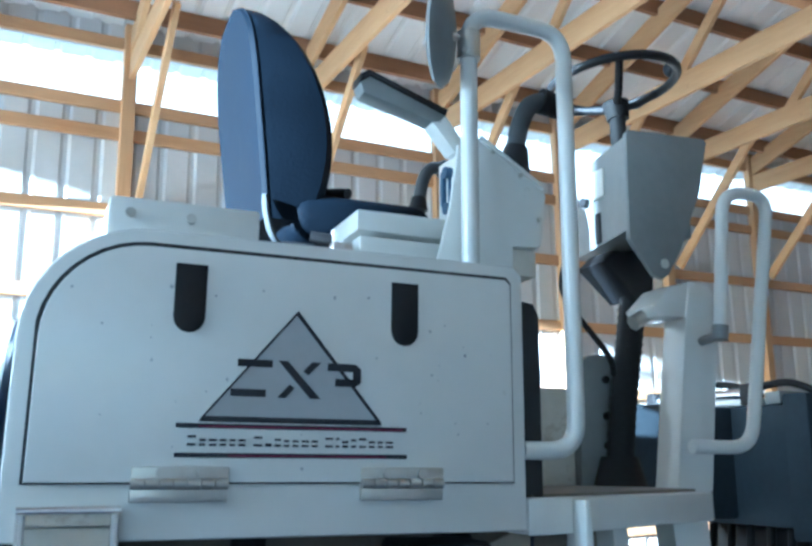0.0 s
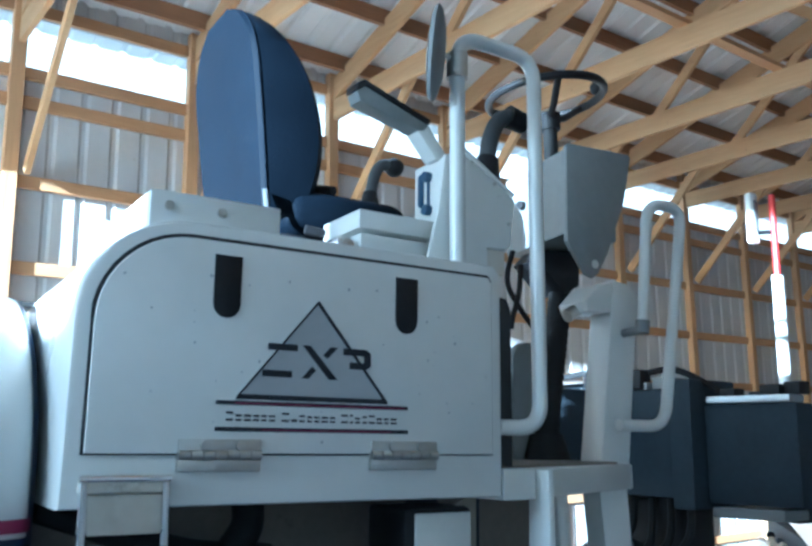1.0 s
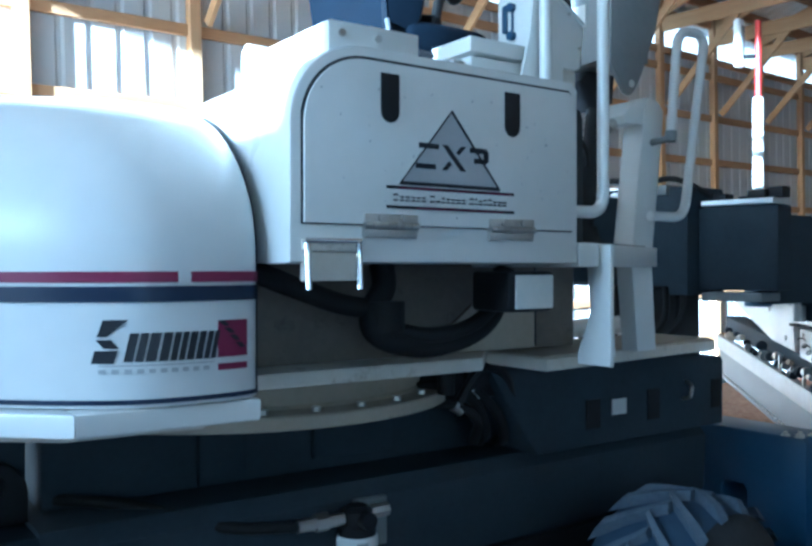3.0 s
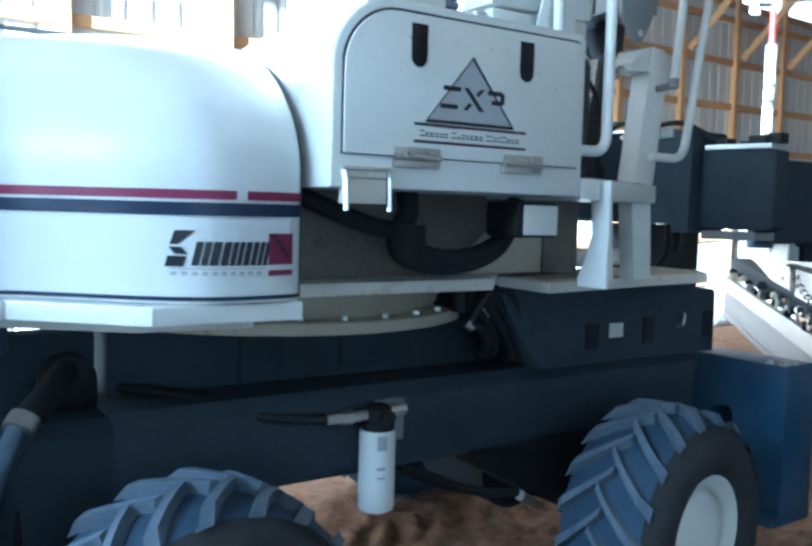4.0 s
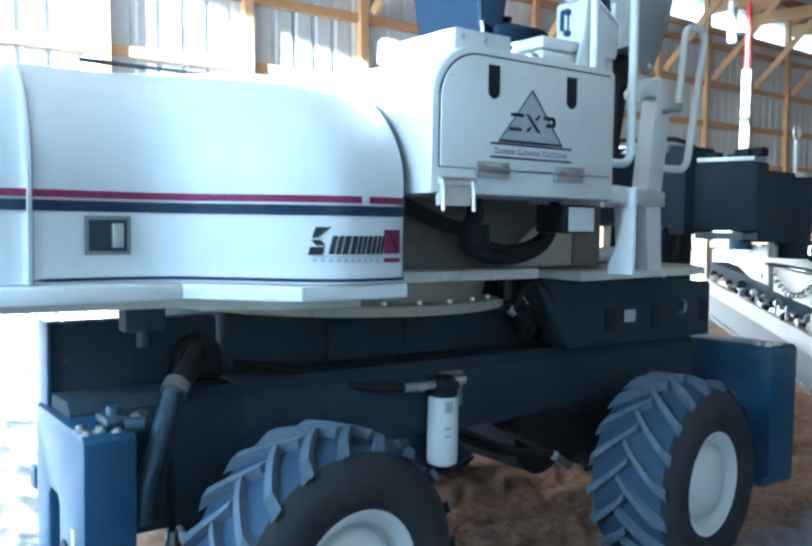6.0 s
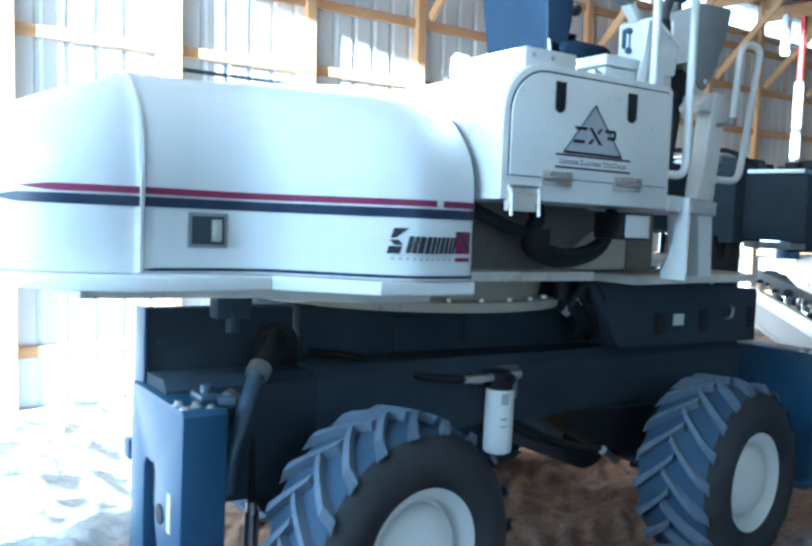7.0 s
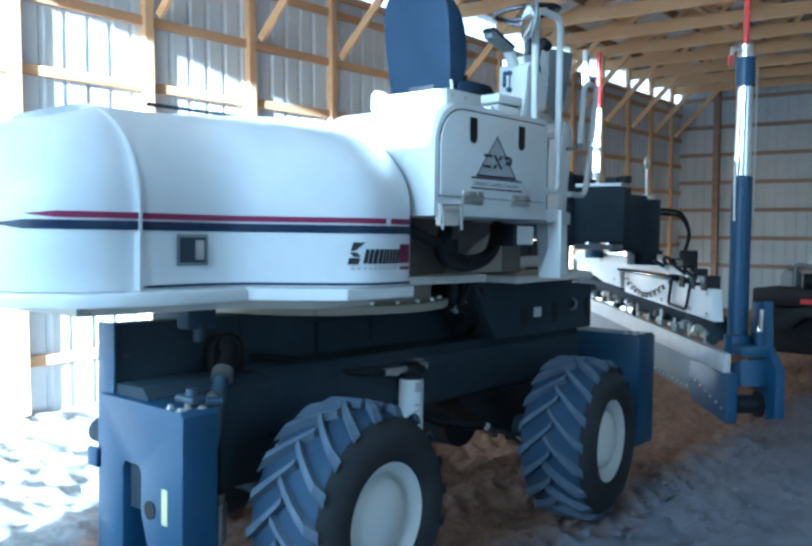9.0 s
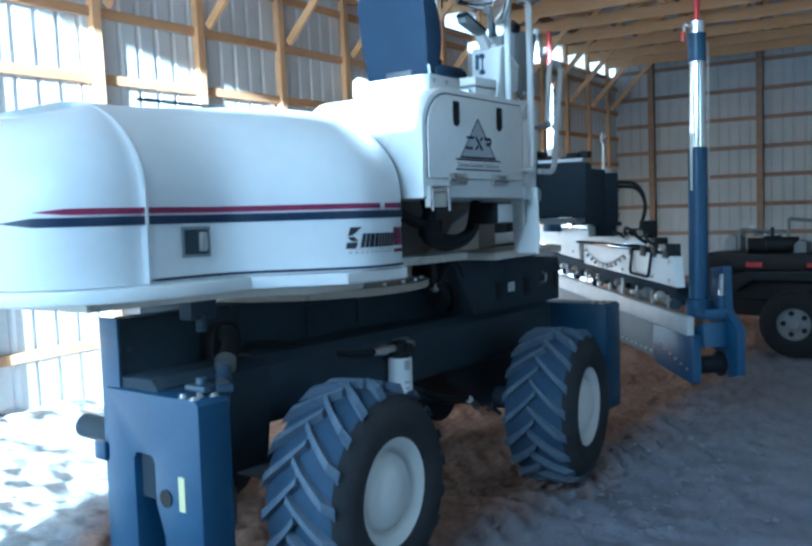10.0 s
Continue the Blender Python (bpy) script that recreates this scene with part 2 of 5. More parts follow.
def part(name, bm, material, parent, label="", soft=True):
    """One mesh object under a thing or a part; bm is in world places."""
    me = mesh_of(name, bm, material, base_of(parent))
    if soft:
        smooth(me)
    ob = new(name, me)
    ob.parent = parent
    if label:
        tagged(ob, label)
    return ob


def solid(name, bm, material, label="", category="", group="", kind="", soft=True, at=None):
    """One mesh object of its own at top level."""
    at = Vector(at) if at is not None else Vector()
    me = mesh_of(name, bm, material, at)
    if soft:
        smooth(me)
    ob = new(name, me)
    ob.location = at
    return tagged(ob, label, category, group, kind)


def B():
    return bmesh.new()


def box(bm, x0, x1, y0, y1, z0, z1, bevel=0.0, m=None, seg=2):
    """An upright block between the given sides, its edges rounded by bevel."""
    vs = bmesh.ops.create_cube(bm, size=1)["verts"]
    for v in vs:
        v.co = Vector((x0 if v.co.x < 0 else x1, y0 if v.co.y < 0 else y1, z0 if v.co.z < 0 else z1))
    if bevel:
        es = list({e for v in vs for e in v.link_edges})
        r = bmesh.ops.bevel(bm, geom=es, offset=bevel, segments=seg, affect="EDGES", profile=0.5)
        vs = list({v for f in r["faces"] for v in f.verts} | {v for v in vs if v.is_valid})
    if m is not None:
        vs = [v for v in vs if v.is_valid]
        bmesh.ops.transform(bm, matrix=m, verts=vs)
    return bm


def prism(bm, pts, axis, a0, a1, bevel=0.0, m=None):
    """A flat outline, drawn out along an axis from a0 to a1. pts: pairs in the other two axes, in x, y, z order."""
    def at(p, a):
        return {"x": (a, p[0], p[1]), "y": (p[0], a, p[1]), "z": (p[0], p[1], a)}[axis]
    lo = [bm.verts.new(at(p, a0)) for p in pts]
    hi = [bm.verts.new(at(p, a1)) for p in pts]
    fs = [bm.faces.new(lo), bm.faces.new(hi[::-1])]
    k = len(pts)
    for i in range(k):
        fs.append(bm.faces.new((lo[i], hi[i], hi[(i + 1) % k], lo[(i + 1) % k])))
    vs = lo + hi
    if bevel:
        bmesh.ops.recalc_face_normals(bm, faces=fs)
        es = list({e for f in fs[:2] for e in f.edges})
        r = bmesh.ops.bevel(bm, geom=es, offset=bevel, segments=2, affect="EDGES", profile=0.5)
        vs = [v for v in vs if v.is_valid] + list({v for f in r["faces"] for v in f.verts})
    if m is not None:
        bmesh.ops.transform(bm, matrix=m, verts=list(set(vs)))
    return bm


def rod(bm, p, q, r, seg=16, r2=None):
    p, q = Vector(p), Vector(q)
    m = Matrix.Translation((p + q) / 2) @ (q - p).to_track_quat("Z", "Y").to_matrix().to_4x4()
    bmesh.ops.create_cone(bm, cap_ends=True, segments=seg, radius1=r, radius2=r if r2 is None else r2, depth=(q - p).length, matrix=m)
    return bm


def curve_pts(pts, n=8, closed=False):
    """A smooth line through the given places."""
    pts = [Vector(p) for p in pts]
    k = len(pts)
    out = []
    for i in range(k if closed else k - 1):
        a, b, c, d = (pts[(i + j) % k] if closed else pts[min(max(i + j, 0), k - 1)] for j in (-1, 0, 1, 2))
        for s in range(n):
            t = s / n
            out.append(0.5 * (2 * b + (c - a) * t + (2 * a - 5 * b + 4 * c - d) * t * t + (3 * b - a - 3 * c + d) * t ** 3))
    if not closed:
        out.append(pts[-1])
    return out


def bent(pts, r, n=5):
    """A line through corners, each rounded with radius r."""
    pts = [Vector(p) for p in pts]
    out = [pts[0]]
    for a, b, c in zip(pts, pts[1:], pts[2:]):
        u, v = (a - b).normalized(), (c - b).normalized()
        k = min(r, (a - b).length * 0.49, (c - b).length * 0.49)
        p, q = b + u * k, b + v * k
        for i in range(n + 1):
            t = i / n
            out.append((1 - t) ** 2 * p + 2 * t * (1 - t) * b + t * t * q)
    out.append(pts[-1])
    return out


def tube(bm, pts, r, seg=12, closed=False):
    """A round bar along a line."""
    pts = [Vector(p) for p in pts]
    k = len(pts)
    rings, up = [], None
    rs = r if isinstance(r, (list, tuple)) else [r] * k
    for i, p in enumerate(pts):
        a, b = (pts[(i - 1) % k], pts[(i + 1) % k]) if closed else (pts[max(i - 1, 0)], pts[min(i + 1, k - 1)])
        d = (b - a).normalized()
        if up is None:
            up = d.orthogonal().normalized()
        up = (up - d * up.dot(d)).normalized()
        w = d.cross(up)
        rings.append([bm.verts.new(p + (up * math.cos(2 * math.pi * j / seg) + w * math.sin(2 * math.pi * j / seg)) * rs[i]) for j in range(seg)])
    for i in range(k if closed else k - 1):
        s, t = rings[i], rings[(i + 1) % k]
        for j in range(seg):
            bm.faces.new((s[j], s[(j + 1) % seg], t[(j + 1) % seg], t[j]))
    if not closed:
        bm.faces.new(rings[0][::-1])
        bm.faces.new(rings[-1])
    return bm


def lathe(bm, prof, centre, axis, seg=48):
    """A turned body: pairs of (radius, place along the axis) from end to end."""
    c = Vector(centre)
    q = Vector(axis).to_track_quat("Z", "Y").to_matrix()
    rings = []
    for r, h in prof:
        if r < 1e-5:
            rings.append([bm.verts.new(c + q @ Vector((0, 0, h)))])
        else:
            rings.append([bm.verts.new(c + q @ Vector((r * math.cos(2 * math.pi * i / seg), r * math.sin(2 * math.pi * i / seg), h))) for i in range(seg)])
    for s, t in zip(rings, rings[1:]):
        for i in range(seg):
            j = (i + 1) % seg
            f = [s[i % len(s)], s[j % len(s)], t[j % len(t)], t[i % len(t)]]
            f = [v for n, v in enumerate(f) if v not in f[:n]]
            if len(f) > 2:
                bm.faces.new(f)
    return bm


def sheet(bm, grid):
    """A skin over a grid of places."""
    vs = [[bm.verts.new(p) for p in row] for row in grid]
    for a, b in zip(vs, vs[1:]):
        for i in range(len(a) - 1):
            bm.faces.new((a[i], a[i + 1], b[i + 1], b[i]))
    return bm


def arc2(cx, cy, r, a0, a1, n=8):
    return [(cx + r * math.cos(radians(a0 + (a1 - a0) * i / n)), cy + r * math.sin(radians(a0 + (a1 - a0) * i / n))) for i in range(n + 1)]


# ---- the shed ----
U0, U1, VN, VS, EAVE = WEST, 17.5, 4.9, -10.1, 4.92
RIDGE_V, PITCH = -2.6, 0.33
POST0, BAY = 0.70, 1.335
WIN_LO, WIN_HI = 4.41, 4.83


def roof_z(v):
    return EAVE + 0.12 + PITCH * (min(v, 2 * RIDGE_V - v) * -1 + VN) if v < RIDGE_V else EAVE + 0.12 + PITCH * (VN - v)


def ribbed(bm, a0, a1, place, lo, hi, rib=0.014, pitch=0.229):
    """Steel sheet with narrow ribs from a0 to a1; place(a, depth, t) gives the spot at lo..hi."""
    xs = []
    a = a0
    while a < a1:
        for da, dep in ((0.0, 0.0), (0.155, 0.0), (0.175, rib), (0.205, rib), (0.2285, 0.0)):
            if a + da <= a1:
                xs.append((a + da, dep))
        a += pitch
    xs.append((a1, 0.0))
    sheet(bm, [[place(x, d, lo) for x, d in xs], [place(x, d, hi) for x, d in xs]])


def wall_thick(name, bm, label, material=None):
    return solid(name, bm, material or SIDING, label, "wall", kind="structure", soft=False)


def build_walls():
    n_out = lambda a, d, t: BM @ Vector((a, VN + d, t))
    # north wall: below and above the strip of sidelights
    bm = B()
    ribbed(bm, U0, U1, n_out, -0.6, WIN_LO)
    ribbed(bm, U0, U1, n_out, WIN_HI, EAVE + 0.16)
    box(bm, U0, U1, VN + 0.022, VN + 0.05, -0.6, WIN_LO, m=BM)
    box(bm, U0, U1, VN + 0.022, VN + 0.05, WIN_HI, EAVE + 0.16, m=BM)
    wall_thick("wall_north", bm, "white ribbed steel siding on timber framing")
    # east end wall, with a gable
    bm = B()
    e_out = lambda a, d, t: BM @ Vector((U1 + d, a, t))
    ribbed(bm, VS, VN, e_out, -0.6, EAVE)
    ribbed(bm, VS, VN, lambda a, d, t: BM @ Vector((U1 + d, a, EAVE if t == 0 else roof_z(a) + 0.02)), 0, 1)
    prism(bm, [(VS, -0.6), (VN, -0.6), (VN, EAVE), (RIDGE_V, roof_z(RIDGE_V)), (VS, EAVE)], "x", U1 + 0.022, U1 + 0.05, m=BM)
    wall_thick("wall_east", bm, "ribbed steel end wall, its grey darkened for shade", SIDING_SHADE)
    bm = B()
    s_out = lambda a, d, t: BM @ Vector((a, VS - d, t))
    ribbed(bm, OPEN_U, U1, s_out, -0.6, EAVE + 0.16)
    ribbed(bm, U0, OPEN_U, s_out, OPEN_Z, EAVE + 0.16)
    box(bm, OPEN_U, U1, VS - 0.05, VS - 0.022, -0.6, EAVE + 0.16, m=BM)
    box(bm, U0, OPEN_U, VS - 0.05, VS - 0.022, OPEN_Z, EAVE + 0.16, m=BM)
    wall_thick("wall_south", bm, "white ribbed steel siding")
    # unseen west end wall: the wide open doorway, and a low part blocking sun
    bm = B()
    prism(bm, [(VS, -0.6), (DOOR_V0, -0.6), (DOOR_V0, roof_z(DOOR_V0)), (RIDGE_V, roof_z(RIDGE_V)), (VS, EAVE)], "x", U0 - 0.05, U0, m=BM)
    box(bm, U0 - 0.05, U0, DOOR_V0, SUNBLOCK_V, -0.6, SUNBLOCK_Z, m=BM)
    prism(bm, [(DOOR_V0, DOOR_Z), (DOOR_V1, DOOR_Z), (DOOR_V1, roof_z(DOOR_V1)), (DOOR_V0, roof_z(DOOR_V0))], "x", U0 - 0.05, U0, m=BM)
    prism(bm, [(DOOR_V1, -0.6), (VN, -0.6), (VN, roof_z(VN)), (DOOR_V1, roof_z(DOOR_V1))], "x", U0 - 0.05, U0, m=BM)
    wall_thick("wall_west", bm, "unseen white steel end wall, its wide doorway shaped to block sun")


OPEN_U, OPEN_Z = -2.8, 4.5           # unseen south opening, added to let skylight in, reaches to here
DOOR_V0, DOOR_V1, DOOR_Z = -1.62, 4.75, 5.24
SUNBLOCK_V, SUNBLOCK_Z = 0.7, 3.35         # half-height wall added beside the doorway to keep sun off the machine


def build_roof():
    bm = B()
    zr = roof_z(RIDGE_V)
    for s in (0, 1):
        def place(a, d, t, s=s):
            v = (VN + 0.4 if t == 0 else RIDGE_V) if s == 0 else (VS - 0.4 if t == 0 else RIDGE_V)
            return BM @ Vector((a, v, (EAVE + 0.12 - PITCH * 0.4 if t == 0 else zr) + d))
        ribbed(bm, U0 - 0.3, U1 + 0.3, place, 0, 1, rib=0.02)
    for v in (VN + 0.4, VS - 0.4):
        a = [BM @ Vector((u, vv, z + 0.03)) for u, vv, z in ((U0 - 0.3, v, EAVE + 0.12 - PITCH * 0.4), (U1 + 0.3, v, EAVE + 0.12 - PITCH * 0.4), (U1 + 0.3, RIDGE_V, zr), (U0 - 0.3, RIDGE_V, zr))]
        b = [p + Vector((0, 0, 0.05)) for p in a]
        lo, hi = [bm.verts.new(p) for p in a], [bm.verts.new(p) for p in b]
        bm.faces.new(lo), bm.faces.new(hi[::-1])
        for i in range(4):
            bm.faces.new((lo[i], hi[i], hi[(i + 1) % 4], lo[(i + 1) % 4]))
    solid("ceiling", bm, ROOFM, "white ribbed roof sheets seen from below", "ceiling", kind="structure", soft=False)


def board(bm, p, q, w, t, side=(0, 0, 1)):
    """A sawn board from p to q (building places): w across, t thick along the side's normal."""
    p, q = Vector(p), Vector(q)
    d = (q - p).normalized()
    up = Vector(side)
    up = (up - d * up.dot(d)).normalized()
    s = d.cross(up)
    m = Matrix.Translation((p + q) / 2) @ Matrix((d, up, s)).transposed().to_4x4()
    box(bm, -(q - p).length / 2, (q - p).length / 2, -w / 2, w / 2, -t / 2, t / 2, m=BM @ m)


def build_frame():
    # posts and girts of the north wall
    frame = thing("wall_framing", BM @ Vector((POST0, VN, 0)), "pale orange softwood posts and girts on the siding", "framing", kind="structure")
    k = -7
    while POST0 + k * BAY < U1:
        u = POST0 + k * BAY
        if u > U0:
            bm = B()
            box(bm, u - 0.05, u + 0.05, VN - 0.085, VN - 0.003, 0, EAVE + 0.1, 0.004, m=BM, seg=1)
            part("post", bm, LUMBERZ, frame, soft=False)
        k += 1
    for z in (0.45, 1.08, 1.7, 2.32, 2.94, 3.56, 4.15, 4.37, 4.87):
        bm = B()
        box(bm, U0, U1, VN - 0.043, VN - 0.004, z - 0.047, z + 0.047, 0.004, m=BM, seg=1)
        part("girt", bm, LUMBERX, frame, soft=False)
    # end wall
    frame = thing("end_wall_framing", BM @ Vector((U1, RIDGE_V, 0)), "softwood posts and girts on the end wall, darkened for shade", "framing", kind="structure")
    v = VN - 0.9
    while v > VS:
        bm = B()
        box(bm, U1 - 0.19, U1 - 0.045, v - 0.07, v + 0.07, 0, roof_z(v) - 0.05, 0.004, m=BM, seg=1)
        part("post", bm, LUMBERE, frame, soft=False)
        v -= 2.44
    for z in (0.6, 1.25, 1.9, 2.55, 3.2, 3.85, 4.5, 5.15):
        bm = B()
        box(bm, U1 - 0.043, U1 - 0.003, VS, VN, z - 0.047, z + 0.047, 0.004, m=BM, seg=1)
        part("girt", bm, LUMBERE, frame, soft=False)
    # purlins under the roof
    rows = thing("roof_purlins", BM @ Vector((U0, RIDGE_V, EAVE)), "rows of softwood roof purlins, browned darker for shade", "purlins", kind="structure")
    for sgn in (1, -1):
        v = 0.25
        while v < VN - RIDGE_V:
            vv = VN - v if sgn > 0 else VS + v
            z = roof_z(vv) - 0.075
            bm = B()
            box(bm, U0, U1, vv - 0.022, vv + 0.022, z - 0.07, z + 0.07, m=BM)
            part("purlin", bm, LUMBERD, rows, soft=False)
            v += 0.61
    # trusses
    u = POST0 - 7 * BAY + TRUSS_OFF
    while u < U1:
        if u > -1.5:                     # unseen western trusses left out so the sun reaches the north wall
            truss(u)
        u += TRUSS_STEP


TRUSS_STEP, TRUSS_OFF = BAY, 0.05


def truss(u):
    t = thing("roof_truss", BM @ Vector((u, VN, EAVE)), "orange softwood roof truss with plated webs", "truss", "roof trusses", "structure")
    zb = 4.67
    top = lambda v: roof_z(v) - 0.22
    for w in (-0.04,):
        bm = B()
        board(bm, (u + w, VN - 0.05, zb), (u + w, VS + 0.05, zb), 0.19, 0.04)
        part("bottom_chord", bm, LUMBER, t, soft=False)
        for v in (VN, VS):
            bm = B()
            board(bm, (u + w, v - (0.05 if v > 0 else -0.05), top(v) + 0.04), (u + w, RIDGE_V, top(RIDGE_V)), 0.19, 0.04)
            part("top_chord", bm, LUMBER, t, soft=False)
    half = VN - RIDGE_V
    for s in (1, -1):
        def at(f):
            return RIDGE_V + s * half * f
        for f0, z0, f1, z1 in ((0.80, zb, 0.66, None), (0.66, None, 0.50, zb), (0.50, zb, 0.34, None), (0.34, None, 0.16, zb), (0.16, zb, 0.0, None)):
            bm = B()
            board(bm, (u + 0.0, at(f0), z0 if z0 else top(at(f0))), (u + 0.0, at(f1), z1 if z1 else top(at(f1))), 0.09, 0.04)
            part("web", bm, LUMBER, t, soft=False)
    bm = B()
    board(bm, (u + 0.05, VN - 0.10, 3.62), (u + 0.05, VN - 1.15, zb + 0.02), 0.09, 0.04)
    part("knee_brace", bm, LUMBER, t, soft=False)


def build_windows():
    k = -7
    i = 1
    while POST0 + (k + 1) * BAY < U1:
        u0, u1 = POST0 + k * BAY + 0.045, POST0 + (k + 1) * BAY - 0.045
        if u0 > U0:
            w = thing("window_%d" % i, BM @ Vector(((u0 + u1) / 2, VN, WIN_LO)), "bright clear sidelight panel under the eave", "window", kind="structure")
            bm = B()
            box(bm, u0, u1, VN + 0.004, VN + 0.008, WIN_LO, WIN_HI, m=BM)
            ob = part("pane", bm, PANE, w, soft=False)
            ob.visible_shadow = False
            bm = B()
            box(bm, u0 - 0.045, u0, VN - 0.002, VN + 0.02, WIN_LO, WIN_HI, m=BM)
            part("window_frame", bm, LUMBERZ, w, soft=False)
            i += 1
        k += 1


def pane_mat():
    m = bpy.data.materials.new("clear_polycarbonate")
    m.use_nodes = True
    b = m.node_tree.nodes["Principled BSDF"]
    b.inputs["Base Color"].default_value = (0.95, 0.96, 0.96, 1)
    b.inputs["Roughness"].default_value = 0.25
    b.inputs["Transmission Weight"].default_value = 1.0
    b.inputs["IOR"].default_value = 1.05
    return m


PANE = pane_mat()


def tread(x, y):
    """Chevron prints pressed by the wheels along two lanes."""
    h = 0.0
    for yc in (0.19, 0.92, 1.75):
        d = abs(y - yc)
        if d < 0.30:
            w = 0.05 * noise.noise(Vector((x * 1.7, y * 1.7, 5)))
            h += 0.021 * math.tanh(2.2 * math.sin((x + w + d * 0.9) * 2 * math.pi / 0.21)) * min(1.0, (0.30 - d) / 0.1) - 0.012
    return h


def build_ground():
    """One sheet of packed dirt out to the horizon, rough and rutted near the machine."""
    bm = B()
    far = [-600, -150, -40, -16]
    xs = far + [-10 + 0.08 * i for i in range(88)] + [-3 + 0.03 * i for i in range(200)] + [3 + 0.08 * i for i in range(163)] + [18, 40, 150, 600]
    ys = far + [-6 + 0.08 * i for i in range(66)] + [-0.72 + 0.03 * i for i in range(100)] + [2.28 + 0.08 * i for i in range(60)] + [9, 16, 40, 150, 600]
    rows = []
    for y in ys:
        row = []
        for x in xs:
            h = 0.0
            if -10 <= x <= 16 and -6 <= y <= 7:
                f = min(1, (x + 10) / 2, (16 - x) / 2, (y + 6) / 2, (7 - y) / 2)
                h = f * (tread(x, y) + 0.035 * noise.noise(Vector((x * 1.1, y * 1.1, 0))) + 0.04 * noise.noise(Vector((x * 3.7, y * 3.7, 3))) + 0.030 * noise.noise(Vector((x * 7, y * 7, 7))) + 0.014 * noise.noise(Vector((x * 16, y * 16, 9)))) - 0.01
            row.append((x, y, h))
        rows.append(row)
    sheet(bm, rows)
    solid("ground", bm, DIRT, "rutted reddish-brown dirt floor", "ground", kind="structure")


def build_laterals():
    rows = thing("truss_laterals", BM @ Vector((U0, 2.0, 4.8)), "pale sawn boards tying the trusses together", "bracing", kind="structure")
    for v in (2.05, -0.7, -4.5, -7.3):
        bm = B()
        board(bm, (U0 + 0.2, v, 4.785), (U1 - 0.1, v, 4.785), 0.04, 0.09)
        part("lateral", bm, LUMBERX, rows, soft=False)


def build_backdrop():
    """Glowing sheet added beyond the sidelights to whiten their panes."""
    m = bpy.data.materials.new("backdrop_glow")
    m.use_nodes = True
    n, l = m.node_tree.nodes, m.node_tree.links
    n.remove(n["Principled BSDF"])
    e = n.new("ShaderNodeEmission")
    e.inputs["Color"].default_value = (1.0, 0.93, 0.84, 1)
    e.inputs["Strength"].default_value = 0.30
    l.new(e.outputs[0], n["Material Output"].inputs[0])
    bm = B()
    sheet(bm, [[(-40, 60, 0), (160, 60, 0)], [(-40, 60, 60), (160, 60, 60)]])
    solid("backdrop", bm, m, "glowing pale backdrop added outside the sidelights", "backdrop", kind="structure")


def build_clods():
    """Loose lumps of dirt, thicker round the wheels."""
    rr = random.Random(21)
    bm = B()
    ico = bmesh.new()
    bmesh.ops.create_icosphere(ico, subdivisions=1, radius=1.0)
    base = [v.co.copy() for v in ico.verts]
    tris = [[v.index for v in f.verts] for f in ico.faces]
    ico.free()
    pts, faces = [], []
    for i in range(620):
        if i % 8:
            cx, cy = rr.choice(((-0.48, 0.2), (1.37, 0.2), (0.5, 0.9), (0.4, -0.5), (2.4, 0.0)))
            x, y = rr.gauss(cx, 0.7), rr.gauss(cy, 0.5)
        else:
            x, y = rr.uniform(-3, 6), rr.uniform(-2.5, 4.3)
        s = rr.uniform(0.006, 0.022) * (1.8 if rr.random() < 0.1 else 1.0)
        k = len(pts)
        f = (rr.uniform(0.8, 1.6), rr.uniform(0.7, 1.3), rr.uniform(0.4, 0.8))
        pts += [(x + c.x * s * f[0] * rr.uniform(0.7, 1.3), y + c.y * s * f[1] * rr.uniform(0.7, 1.3), -0.004 + (c.z + 0.4) * s * f[2]) for c in base]
        faces += [[k + j for j in t] for t in tris]
    bm.free()
    me = bpy.data.meshes.new("dirt_clods")
    me.from_pydata(pts, [], faces)
    me.materials.append(DIRT)
    smooth(me, 60)
    tagged(new("dirt_clods", me), "loose reddish-brown dirt clods on the floor", "dirt", kind="stuff")


build_ground()
build_clods()
build_laterals()
build_backdrop()
build_walls()
build_roof()
build_windows()
build_frame()


# ---- the machine ----
YC = 1.25                                # its middle line runs along x
screed = thing("laser_screed", (0.4, YC, 0), "white and charcoal concrete laser screed parked on dirt", "machine")


LUGS = {}


def lug_mesh(half, side):
    """One bar of the chevron tread, about the hub's centre with the axle along y; side -1: the hub looks to -y."""
    if (half, side) in LUGS:
        return LUGS[half, side]
    bm = B()
    W = 0.36
    rings = []
    for k in range(6):
        t = k / 5
        h = (W / 2 - 0.02 + t * (W / 2 + 0.03)) if half else (W / 2 + 0.02 - t * (W / 2 + 0.03))
        ang = 0.42 * t ** 0.9
        r = 0.468 - (0.05 if k == 5 else 0.012 * t)
        wd = 0.042 + 0.02 * t
        rings.append([bm.verts.new((rr * math.cos(ang + da), -side * h, rr * math.sin(ang + da))) for da, rr in ((-wd, 0.42), (-wd * 0.7, r), (wd * 0.7, r), (wd, 0.42))])
    for a, b in zip(rings, rings[1:]):
        for j in range(3):
            bm.faces.new((a[j], a[j + 1], b[j + 1], b[j]))
    bm.faces.new(rings[0])
    bm.faces.new(rings[-1][::-1])
    me = mesh_of("lug", bm, LUGRUB)
    LUGS[half, side] = me
    return me


